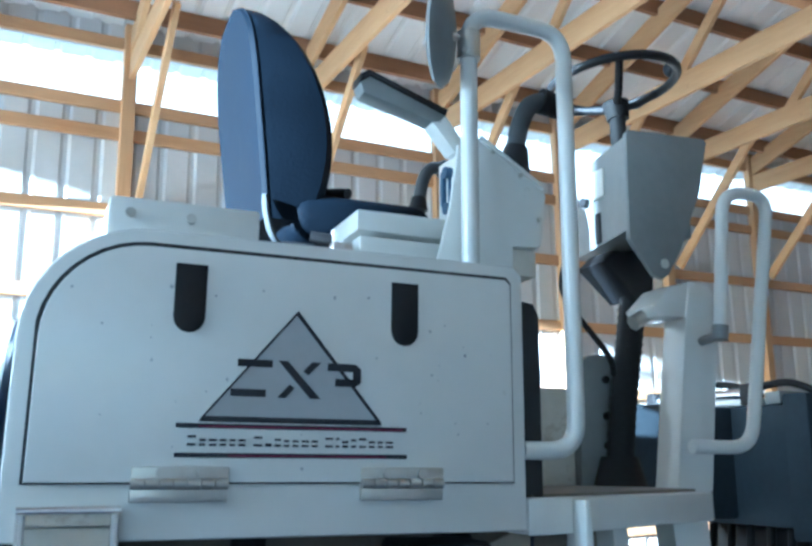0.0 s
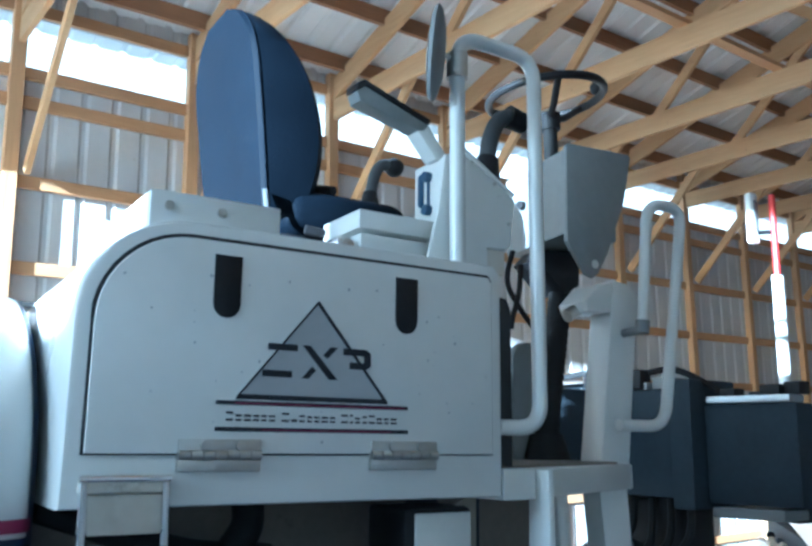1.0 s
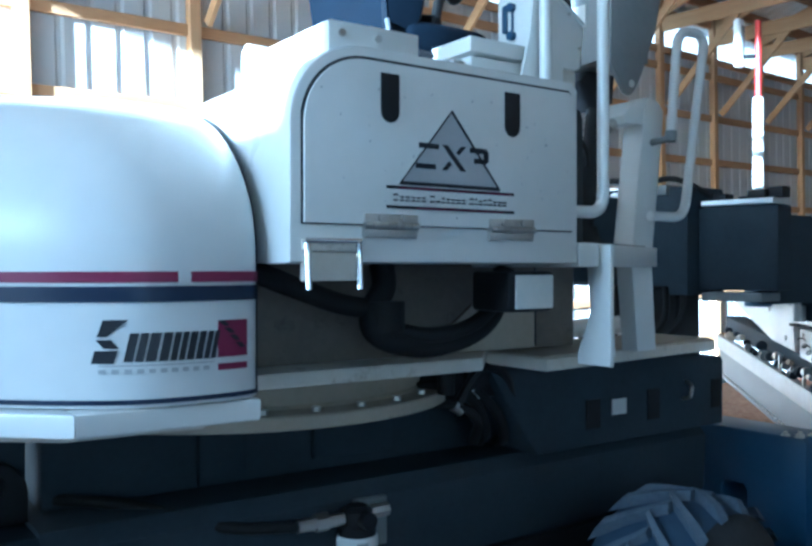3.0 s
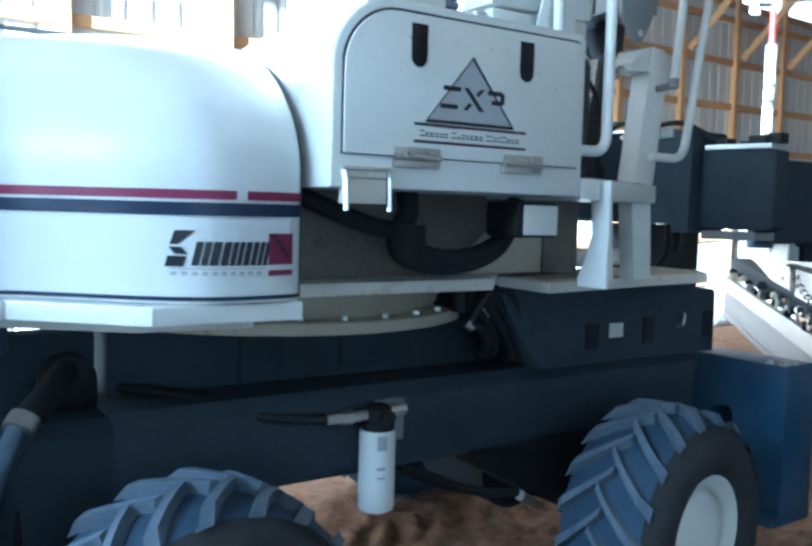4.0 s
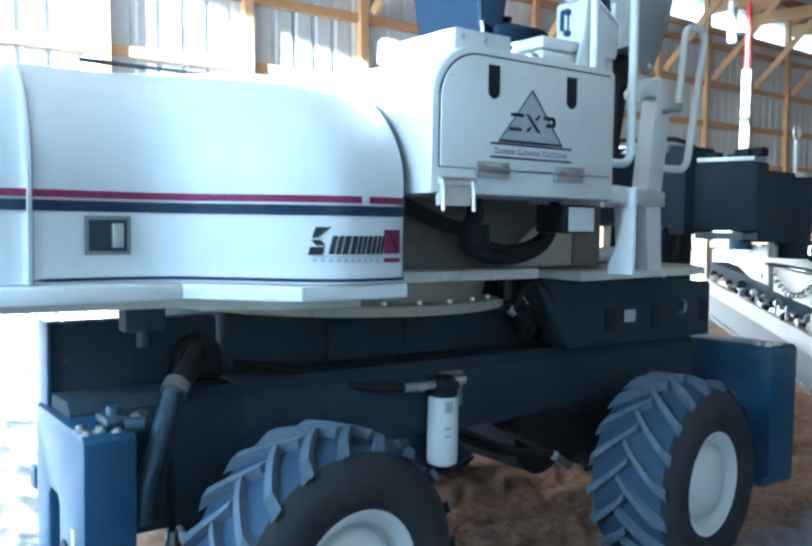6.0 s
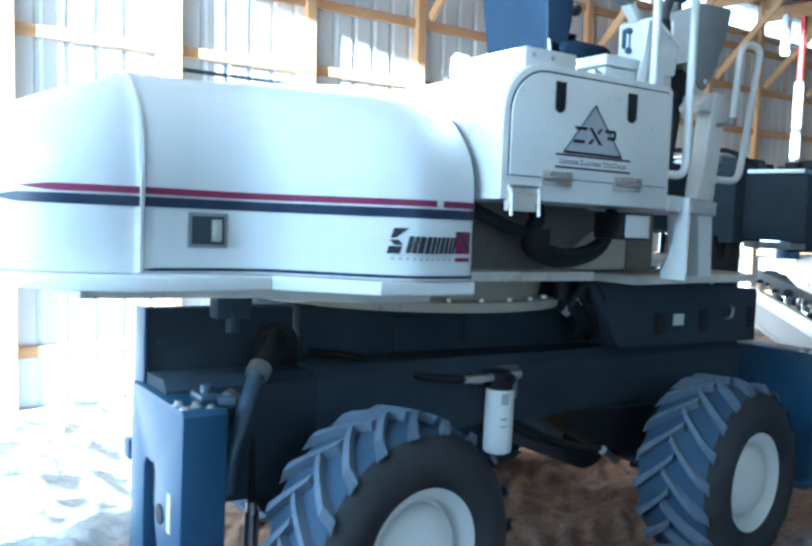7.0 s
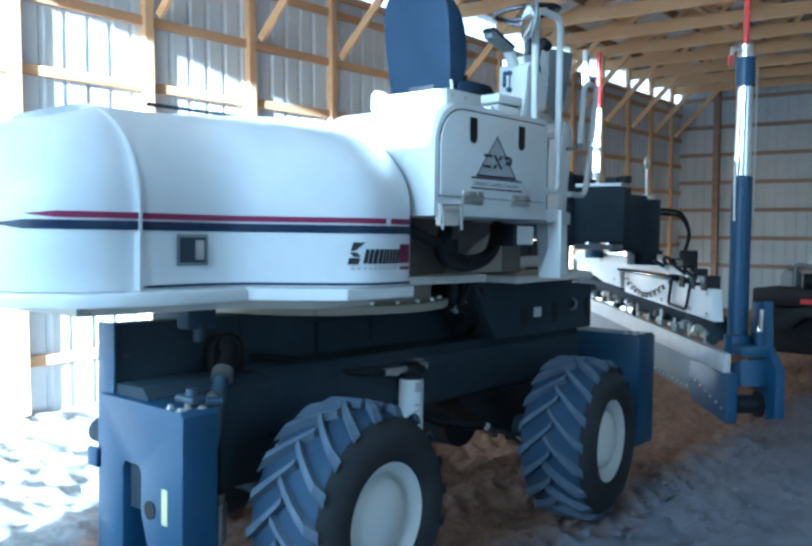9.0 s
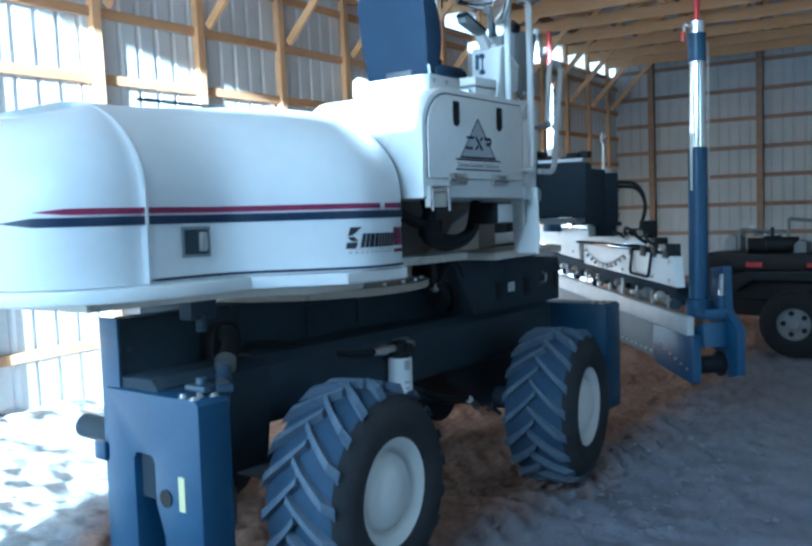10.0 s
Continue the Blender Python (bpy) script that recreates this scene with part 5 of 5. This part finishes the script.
lathe(bm, [(0.0, -0.006), (0.06, -0.009), (0.10, -0.004), (0.108, 0.004), (0.10, 0.012), (0.06, 0.022), (0.0, 0.026)], mc, Vector((0.80, -0.59, -0.10)), 32)
mirror = part("mirror", bm, GREYP, screed, "round mirror in a dark shell")
bm = B()
lathe(bm, [(0.0, -0.0125), (0.06, -0.0120), (0.097, -0.0065), (0.10, -0.004)], mc, Vector((0.80, -0.59, -0.10)), 32)
part("mirror_face", bm, MIRROR, mirror)
bm = B()
tube(bm, bent([(1.332, 0.215, 2.11), (1.372, 0.215, 2.485), (1.522, 0.215, 2.492), (1.405, 0.215, 1.842), (1.225, 0.215, 1.842)], 0.062, 8), 0.0165, 14)
part("grab_rail", bm, WHITE, screed, "white bent tube grab rail at the front")
bm = B()
rod(bm, (1.330, 0.215, 2.10), (1.334, 0.215, 2.135), 0.02, 12)
rod(bm, (1.332, 0.215, 2.112), (1.37, 0.33, 2.112), 0.012, 10)
part("rail_foot", bm, GREYP, screed)

# foot platform and its hangers
bm = B()
prism(bm, [(0.657, 0.0), (0.70, 0.0), (1.305, 0.250), (1.312, 0.262), (1.312, 0.95), (0.657, 0.95)], "z", 1.672, 1.738, 0.005)
plat = part("platform", bm, WHITE, screed, "white platform edge with a dirty brown deck")
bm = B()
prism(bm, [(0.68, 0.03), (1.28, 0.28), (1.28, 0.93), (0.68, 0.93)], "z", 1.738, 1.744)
part("deck_mat", bm, GRIME_SHADE, plat, "grimy dark deck mat")
# guard plates standing on the platform behind the column
bm = B()
prism(bm, [(0.99, 1.744), (0.99, 1.985), (1.01, 2.005), (1.20, 2.005), (1.20, 1.744)], "y", 0.625, 0.645, 0.004)
guard = part("guard_panel", bm, DUSTW, screed, "dusty cream guard panel on the platform")
bm = B()
prism(bm, [(1.165, 1.744), (1.165, 2.02)] + arc2(1.225, 2.04, 0.06, 180, 90, 6) + [(1.285, 2.10), (1.285, 1.744)], "y", 0.585, 0.620, 0.004)
part("guard_bracket", bm, GREYP, guard, "grey bolted bracket")
# thin navy strip put on for the bracket's shaded side
bm = B()
box(bm, 1.286, 1.292, 0.58, 0.62, 1.80, 2.07, 0.001)
part("guard_shade", bm, BLUEP, guard)
for z in (1.85, 1.93, 2.03):
    bm = B()
    rod(bm, (1.25, 0.586, z), (1.25, 0.576, z), 0.011, 8)
    part("bolt", bm, BLACK, guard)
bm = B()
prism(bm, [(-0.014, 1.735), (0.052, 1.735), (0.056, 1.56), (0.088, 1.47), (0.112, 1.42), (0.112, 1.388), (-0.014, 1.388)], "x", 0.768, 0.786, 0.004)
part("hanger", bm, WHITE, screed, "white steel hanger plate")
for x0, x1, y in ((0.98, 1.02, 0.20), (1.20, 1.305, 0.27)):
    bm = B()
    prism(bm, [(x0, 1.675), (x1, 1.675), (x1 + 0.02, 1.385), (x0 + 0.03, 1.385)], "y", y, y + 0.07, 0.004)
    part("hanger", bm, WHITE, screed)
bm = B()
prism(bm, [(0.80, 0.27), (1.36, 0.345), (1.84, 0.395), (1.93, 0.49), (1.93, 0.75), (0.80, 0.75)], "z", 1.345, 1.385, 0.005)
lower = part("lower_deck", bm, DUSTW, screed, "dusty cream lower deck")
bm = B()
prism(bm, [(0.82, 0.30), (1.36, 0.375), (1.82, 0.425), (1.88, 0.50), (1.88, 0.72), (0.82, 0.72)], "z", 1.385, 1.390)
part("deck_mat", bm, TAN, lower)
for pts in ([(1.0, 1.46), (1.9, 1.44)],):
    bm = B()
    rod(bm, (0.95, 0.55, 1.44), (1.60, 0.60, 1.45), 0.035, 14)
    part("white_cylinder", bm, GLASSY, screed, "white hydraulic cylinder on the deck")

# boom and the carriage across its end
bm = B()
box(bm, 0.7, 2.30, 1.22, 1.75, 1.60, 2.02, 0.015)
boom = part("boom", bm, CHAR, screed, "charcoal telescopic boom")
bm = B()
prism(bm, [(2.305, 0.96), (2.58, 0.97), (2.58, 2.0), (2.22, 2.0)], "z", 1.58, 2.02, 0.012)
part("cross_beam", bm, CHAR, boom)
bm = B()
prism(bm, [(2.28, 0.955), (2.30, 0.865), (2.60, 0.88), (2.60, 0.97)], "z", 1.54, 2.055, 0.010)
part("boom_collar", bm, CHAR, boom)
bm = B()
prism(bm, [(2.38, 0.86), (2.45, 0.50), (2.59, 0.52), (2.57, 0.90)], "z", 1.565, 1.955, 0.012)
car = part("carriage", bm, CHAR, boom, "charcoal head carriage")
bm = B()
prism(bm, [(2.375, 0.845), (2.435, 0.515), (2.55, 0.53), (2.49, 0.86)], "z", 1.957, 1.985, 0.004)
part("carriage_rail", bm, ALU, car)
bm = B()
box(bm, 2.575, 3.02, 0.60, 0.68, 1.50, 1.92, 0.008)
part("pivot_arm", bm, CHAR, car)
for x, y, w, h in ((2.44, 0.77, 0.035, 0.03), (2.46, 0.66, 0.03, 0.015), (2.48, 0.60, 0.045, 0.04), (2.50, 0.525, 0.035, 0.05)):
    bm = B()
    box(bm, x - w, x + w, y - w, y + w, 1.985, 1.985 + h, 0.006)
    part("roller", bm, BLACK, car)
bm = B()
prism(bm, [(2.36, 0.83), (2.42, 0.56), (2.60, 0.58), (2.60, 0.86)], "z", 1.515, 1.555, 0.004)
part("lower_lip", bm, GREYP, car)
bm = B()
prism(bm, [(2.27, 1.30), (2.29, 1.08), (2.42, 1.08), (2.42, 1.30)], "z", 2.022, 2.05, 0.004)
part("cylinder_bed", bm, ALU, boom)
bm = B()
box(bm, 2.30, 2.44, 0.985, 1.06, 2.022, 2.07, 0.006)
part("cover_plate", bm, GREYP, boom)
bm = B()
rod(bm, (2.30, 1.70, 2.07), (2.30, 1.10, 2.065), 0.026, 12)
part("boom_cylinder", bm, CHROME, boom)
for y in (1.68, 1.40, 1.12):
    bm = B()
    box(bm, 2.265, 2.335, y - 0.03, y + 0.03, 2.022, 2.105, 0.008)
    part("cylinder_mount", bm, BLACK, boom)
bm = B()
tube(bm, curve_pts([(2.30, 1.60, 2.10), (2.34, 1.35, 2.12), (2.32, 1.15, 2.09), (2.36, 0.98, 2.10), (2.42, 0.82, 2.01)], 6), 0.014, 8)
part("boom_hose", bm, HOSE, boom)
# hoses and drive motor slung under the cross beam
bm = B()
box(bm, 2.36, 2.56, 0.98, 1.45, 1.20, 1.575, 0.02)
dm = part("drive_housing", bm, BLACK, boom, "black drive housing")
for k in range(6):
    bm = B()
    y = 0.92 + 0.10 * k
    tube(bm, curve_pts([(2.34, y, 1.575), (2.26, y - 0.05, 1.44 - 0.02 * (k % 3)), (2.24, y + 0.06, 1.30), (2.34, y + 0.10, 1.16)], 6), 0.016, 8)
    part("hose", bm, HOSE, dm)
for y, z in ((1.05, 1.30), (1.28, 1.36), (1.18, 1.25)):
    bm = B()
    rod(bm, (2.36, y, z), (2.30, y, z), 0.035, 12)
    part("coupling", bm, STEEL, dm)
bm = B()
box(bm, 2.30, 2.55, 1.5, 2.1, 1.10, 1.20, 0.02)
part("drive_shelf", bm, BLUEP, dm)


# ---- the screed head, slung across the boom's end ----
HD = Vector((0.7071, 0.7071, 0))         # along the head
HN = Vector((0.7071, -0.7071, 0))        # away from the machine
HO = Vector((2.47, -0.20, 0))
HM = Matrix.Translation(HO) @ Matrix((HD, HN * -1, Vector((0, 0, 1)))).transposed().to_4x4()   # s, to the machine, z


def hp(s, n, z):
    return HM @ Vector((s, n, z))


HT = HM @ Matrix.Translation((-0.10, 0, 0.81)) @ Matrix.Rotation(radians(-2.4), 4, "Y")      # the head hangs a little askew
bm = B()
box(bm, 0.0, 4.7, -0.02, 0.03, -0.06, 0.065, 0.006, m=HT)
head = part("screed_head", bm, STRIP, screed, "aluminium edged screed head")
bm = B()
box(bm, 0.55, 4.7, -0.03, 0.0, -0.32, -0.062, 0.004, m=HT)
part("plough_blade", bm, GREYP, head, "grey steel plough blade with rivets")
for i in range(44):
    bm = B()
    p = HT @ Vector((0.62 + 0.09 * i, 0.003, -0.275))
    rod(bm, p, p - HN * 0.010, 0.009, 8)
    part("rivet", bm, STEEL, head)
bm = B()
prism(bm, [(-0.14, 0.752), (0.48, 0.762), (0.49, 0.60), (0.46, 0.48), (-0.12, 0.43), (-0.14, 0.45)], "y", -0.05, 0.012, 0.004, m=HM)
part("end_blade", bm, BLUEP, head, "navy plough end")
for i in range(6):
    bm = B()
    p = hp(-0.06 + 0.085 * i, 0.012, 0.52 + 0.022 * i)
    rod(bm, p, p - HN * 0.009, 0.010, 8)
    part("rivet", bm, STEEL, head)
bm = B()
prism(bm, [(0.06, 1.19), (-0.11, 1.21), (-0.13, 0.93), (-0.22, 0.86), (-0.29, 0.80), (-0.29, 0.50), (-0.17, 0.465), (-0.15, 0.60), (0.06, 0.64), (0.08, 0.80)], "y", -0.28, -0.22, 0.004, m=HM)
part("end_frame", bm, BLUEP, head, "navy end frame")
bm = B()
prism(bm, [(-0.18, 0.68), (-0.02, 0.66), (-0.02, 0.80), (-0.16, 0.84)], "y", -0.221, -0.051, 0.006, m=HM)
part("end_bracket", bm, BLUEP, head)
bm = B()
box(bm, -0.16, 0.12, -0.24, -0.06, 0.86, 0.93, 0.01, m=HM)
rod(bm, hp(-0.12, -0.2, 0.93), hp(-0.12, -0.2, 1.02), 0.03, 12)
part("end_socket", bm, BLUEP, head)
bm = B()
rod(bm, hp(-0.19, -0.16, 1.02), hp(-0.16, -0.18, 1.16), 0.016, 10)
part("end_pin", bm, CHROME, head)
bm = B()
rod(bm, hp(-0.09, -0.21, 0.55), hp(-0.09, -0.06, 0.55), 0.06, 18)
rod(bm, hp(-0.09, -0.215, 0.55), hp(-0.09, -0.20, 0.55), 0.085, 18)
part("auger_motor", bm, BLACK, head, "grimy black auger motor")


def mast(s, n, near):
    p = hp(s, n, 0)
    up = lambda z, x=0.0, y=0.0: p + Vector((x, y, z))
    bm = B()
    zb = 0.86 if near else 1.42
    lathe(bm, [(0.0, zb), (0.085, zb), (0.085, zb + 0.12), (0.064, zb + 0.125), (0.064, 2.0), (0.055, 2.01), (0.0, 2.01)], p, (0, 0, 1), 28)
    m = part("mast", bm, BLUEP, head, "navy hydraulic mast with a bright rod")
    bm = B()
    rod(bm, up(2.0), up(2.62 if near else 2.78), 0.052 if near else 0.034, 24)
    part("mast_rod", bm, CHROME if near else GLASSY, m)
    bm = B()
    rod(bm, up(1.72, -0.07, 0.02), up(2.10, -0.07, 0.02), 0.010, 10)
    part("guide_rod", bm, STEEL, m)
    if near:
        bm = B()
        rod(bm, up(2.58), up(2.765), 0.060, 20)
        part("mast_collar", bm, BLUEP, m)
        bm = B()
        rod(bm, up(2.765), up(2.845), 0.052, 20)
        part("mast_clamp", bm, CHROME, m)
        bm = B()
        tube(bm, bent([up(2.81, -0.05, 0.03), up(2.82, -0.12, 0.04), up(2.74, -0.14, 0.04), up(2.70, -0.13, 0.04)], 0.02), 0.012, 8)
        part("clamp_handle", bm, STEEL, m)
        bm = B()
        rod(bm, up(2.70, -0.155, 0.04), up(2.76, -0.155, 0.04), 0.014, 10)
        part("red_grip", bm, REDPAINT, m)
    if near:
        bm = B()
        for k in range(46):
            z = 2.70 - 0.021 * k
            tube(bm, [up(z + 0.0125 * math.sin(a), 0.075 + 0.006 * math.cos(a) * (k % 2), -0.05 + 0.006 * math.cos(a) * (1 - k % 2)) for a in [2 * math.pi * i / 8 for i in range(8)]], 0.0028, 5, closed=True)
        part("hanging_chain", bm, STEEL, m, "thin steel chain")
    bm = B()
    rod(bm, up(2.84 if near else 2.76), up(3.42 if near else 3.28), 0.020, 14)
    part("receiver_pole", bm, REDPAINT, m, "red receiver pole")
    if not near:
        bm = B()
        box(bm, p.x - 0.12, p.x - 0.04, p.y + 0.06, p.y + 0.11, 2.98, 3.30, 0.02)
        rc = part("receiver", bm, GLASSY, m, "pale laser receiver")
        bm = B()
        rod(bm, up(3.05, -0.08, 0.08), up(3.05), 0.014, 8)
        part("bracket", bm, BLACK, rc)
        bm = B()
        box(bm, p.x - 0.10, p.x - 0.06, p.y + 0.055, p.y + 0.062, 3.06, 3.25, 0.004)
        part("window", bm, GREYP, rc)


mast(0.03, -0.117, True)
mast(2.335, 0.177, False)
# white frames of the head
bm = B()
prism(bm, [(3.50, 1.40), (3.26, 1.465), (2.1, 1.45), (0.45, 1.395), (0.45, 1.345), (1.86, 1.345), (1.82, 1.175), (2.35, 1.20), (2.75, 1.27)], "y", 0.0, 0.09, 0.006, m=HM)
tf = part("top_frame", bm, WHITE, head, "white steel frame with a pointed end")
bm = B()
prism(bm, [(1.79, 1.315), (0.80, 1.30), (0.02, 1.275), (-0.02, 1.07), (1.78, 1.145)], "y", 0.0, 0.07, 0.006, m=HM)
lf = part("lower_frame", bm, WHITE, head, "white steel lower frame")
for s, z in ((0.08, 1.11), (0.08, 1.24), (0.35, 1.12), (0.9, 1.14), (1.35, 1.15), (1.7, 1.28)):
    bm = B()
    rod(bm, hp(s, 0.068, z), hp(s, 0.082, z), 0.013, 8)
    part("bolt", bm, STEEL, lf)
for s, z in ((3.1, 1.40), (2.4, 1.40), (2.0, 1.24)):
    bm = B()
    rod(bm, hp(s, 0.088, z), hp(s, 0.10, z), 0.016, 8)
    part("bolt", bm, STEEL, tf)
bm = B()
tube(bm, bent([hp(0.70, 0.075, 1.30), hp(0.69, 0.10, 1.13), hp(0.36, 0.10, 1.115), hp(0.34, 0.08, 1.30)], 0.04), 0.011, 8)
part("guard_loop", bm, BLACK, lf)
bm = B()
coil = [hp(1.70 - 0.9 * k / 90, 0.085 + 0.018 * math.cos(k * 0.7), 1.255 - 0.10 * math.sin(math.pi * k / 90) + 0.018 * math.sin(k * 0.7)) for k in range(91)]
tube(bm, coil, 0.004, 5)
part("coiled_cable", bm, BLACK, lf)
bm = B()
box(bm, 0.30, 4.6, -0.20, -0.03, 0.10, 0.24, 0.01, m=HT)
part("auger_trough", bm, CHAR, head)
rr = random.Random(9)
for i in range(36):
    bm = B()
    s = 0.15 + 0.115 * i
    p = HT @ Vector((s, 0.02 + rr.uniform(0, 0.03), 0.135 + rr.uniform(-0.03, 0.04)))
    rod(bm, p, p + HD * rr.uniform(0.03, 0.09), rr.uniform(0.016, 0.04), 12)
    part("auger_fitting", bm, rr.choice((CHAR, CHAR, GREYP, BLACK, TAN, STEEL)), head)
for i in range(9):
    bm = B()
    p = HT @ Vector((0.25 + 0.27 * i, 0.05, 0.09))
    rod(bm, p, p + Vector((0, 0, rr.uniform(0.05, 0.13))), 0.010, 8)
    part("adjuster", bm, STEEL, head)
for i in range(4):
    bm = B()
    tube(bm, curve_pts([hp(0.15 + 0.1 * i, 0.03, 1.32), hp(0.7, 0.05 + 0.02 * i, 1.325), hp(1.3, 0.04, 1.33), hp(1.9, 0.03 + 0.02 * i, 1.33)], 8), 0.010, 8)
    part("head_hose", bm, HOSE, head)
for s, w, h in ((0.46, 0.10, 0.22), (0.70, 0.06, 0.16), (0.28, 0.08, 0.10), (0.08, 0.10, 0.06)):
    bm = B()
    box(bm, s, s + w, -0.02, 0.08, 1.26, 1.30 + h, 0.01, m=HM)
    vb = part("valve_block", bm, BLACK, head, "black valve block")
    bm = B()
    rod(bm, hp(s + w / 2, 0.08, 1.30 + h * 0.6), hp(s + w / 2, 0.12, 1.30 + h * 0.6), 0.022, 12)
    part("valve_port", bm, STEEL, vb)
    bm = B()
    tube(bm, curve_pts([hp(s + w / 2, 0.12, 1.30 + h * 0.6), hp(s + w, 0.18, 1.36 + h * 0.5), hp(s + w + 0.15, 0.12, 1.42), hp(s + w + 0.25, 0.02, 1.40)], 6), 0.012, 8)
    part("valve_hose", bm, HOSE, vb)
# pivot cylinder with its lifting eye
bm = B()
rod(bm, (3.10, 0.65, 1.50), (3.10, 0.65, 1.895), 0.105, 28)
rod(bm, (3.10, 0.65, 1.48), (3.10, 0.65, 1.51), 0.13, 28)
rod(bm, (3.10, 0.65, 1.40), (3.10, 0.65, 1.49), 0.09, 24)
pivot = part("pivot_cylinder", bm, CHAR, screed, "charcoal pivot cylinder with a lifting eye")
bm = B()
rod(bm, (3.10, 0.65, 1.895), (3.10, 0.65, 1.925), 0.085, 20)
rod(bm, (3.10, 0.65, 1.92), (3.10, 0.65, 2.14), 0.011, 10)
tube(bm, [(3.10 + 0.035 * math.cos(a), 0.65, 2.175 + 0.04 * math.sin(a)) for a in [2 * math.pi * i / 20 for i in range(20)]], 0.010, 8, closed=True)
part("lifting_eye", bm, STEEL, pivot)
for k in range(2):
    bm = B()
    tube(bm, curve_pts([(3.16, 0.60 - 0.02 * k, 1.82 - 0.03 * k), (3.28, 0.46, 1.80 - 0.03 * k), (3.34, 0.41, 1.64), (3.26, 0.42, 1.46)], 6), 0.014, 8)
    part("pivot_hose", bm, HOSE, pivot)
bm = B()
rod(bm, (3.00, 0.72, 1.40), (3.00, 0.72, 1.60), 0.032, 16)
part("white_pin", bm, GLASSY, pivot)


# ---- parked flatbed trailer at the far side ----
def trailer():
    t = thing("flatbed_trailer", (6.7, -1.2, 0), "dark flatbed trailer loaded with scrap, parked on dirt", "trailer")
    bm = B()
    box(bm, 6.15, 8.2, -4.2, 0.9, 0.92, 1.10, 0.02)
    part("bed", bm, BLACK, t)
    bm = B()
    box(bm, 6.25, 6.35, -4.1, 0.85, 0.62, 0.92, 0.01)
    part("frame_rail", bm, BLACK, t)
    # black sheet added behind the wheels to darken the space under the bed
    bm = B()
    box(bm, 6.52, 6.60, -4.1, 0.80, 0.40, 0.92, 0.01)
    part("dark_underside", bm, BLACK, t)
    for y in (-0.05, -0.95):
        bm = B()
        rod(bm, (6.3, y, 0.36), (8.0, y, 0.36), 0.05, 14)
        part("axle", bm, BLACK, t)
    for y in (0.25, -0.35):
        bm = B()
        box(bm, 6.13, 6.15, y, y + 0.16, 0.96, 1.01, 0.003)
        part("reflector", bm, REDPAINT, t, "red side reflector")
    for y in (-0.05, -0.95):
        bm = B()
        lathe(bm, [(0.17, 0.0), (0.21, -0.01), (0.30, -0.012), (0.35, 0.01), (0.36, 0.10), (0.35, 0.19), (0.30, 0.21), (0.17, 0.2)], (6.2, y, 0.36), (1, 0, 0), 40)
        w = part("wheel", bm, HOSE, t, "dark trailer wheel")
        bm = B()
        lathe(bm, [(0.0, 0.03), (0.05, 0.02), (0.09, 0.05), (0.15, 0.055), (0.185, 0.01), (0.19, 0.06)], (6.2, y, 0.36), (1, 0, 0), 32)
        part("rim", bm, GREYP, w)
        for k in range(5):
            bm = B()
            a = 2 * math.pi * k / 5
            rod(bm, (6.245, y + 0.115 * math.cos(a), 0.36 + 0.115 * math.sin(a)), (6.255, y + 0.115 * math.cos(a), 0.36 + 0.115 * math.sin(a)), 0.028, 12)
            part("rim_hole", bm, BLACK, w)
    bm = B()
    prism(bm, [(0.62, 0.70), (0.62, 0.80), (0.40, 0.92), (-1.3, 0.92), (-1.45, 0.80), (-1.45, 0.70), (-1.35, 0.70), (-1.30, 0.82), (0.35, 0.82), (0.50, 0.70)], "x", 6.12, 6.5, 0.006)
    part("mudguard", bm, BLACK, t)
    return t


trailer()
rr = random.Random(3)
for i in range(14):
    y, x = 0.75 - 0.13 * i - rr.uniform(0, 0.05), rr.uniform(6.4, 7.3)
    w, h, d = rr.uniform(0.10, 0.28), rr.uniform(0.10, 0.26), rr.uniform(0.08, 0.2)
    bm = B()
    kind = i % 3
    m = Matrix.Translation((x, y, 1.10)) @ Matrix.Rotation(rr.uniform(-0.5, 0.5), 4, "Z")
    if kind == 0:
        prism(bm, [(-w / 2, 0.0), (w / 2, 0.0), (w / 2, h * 0.6), (w * 0.1, h), (-w / 2, h * 0.8)], "x", -d / 2, d / 2, 0.01, m=m)
        ob = solid("machine_bracket", bm, CHAR if i % 2 else GREYP, "rusty dark steel bracket lying on the trailer", "scrap", "scrap on the trailer", at=(x, y, 1.10))
    elif kind == 1:
        rod(bm, m @ Vector((0, -w, d / 2)), m @ Vector((0, w, d / 2)), d / 2, 18)
        rod(bm, m @ Vector((0, -w * 0.3, d / 2)), m @ Vector((0, w * 0.3, d / 2)), d / 2 + 0.015, 18)
        rod(bm, m @ Vector((0, 0, d / 2)), m @ Vector((0, 0, d + h * 0.6)), 0.02, 10)
        ob = solid("drive_motor", bm, STEEL if i % 2 else BLACK, "dark drive motor lying on the trailer", "scrap", "scrap on the trailer", at=(x, y, 1.10))
    else:
        tube(bm, bent([m @ Vector((0, -w, 0.02)), m @ Vector((0, -w, h + 0.08)), m @ Vector((0, w, h + 0.12)), m @ Vector((0, w, 0.02))], 0.03), 0.02, 10)
        ob = solid("tube_frame", bm, GREYP, "bent grey tube frame standing on the trailer", "scrap", "scrap on the trailer", at=(x, y, 1.10))
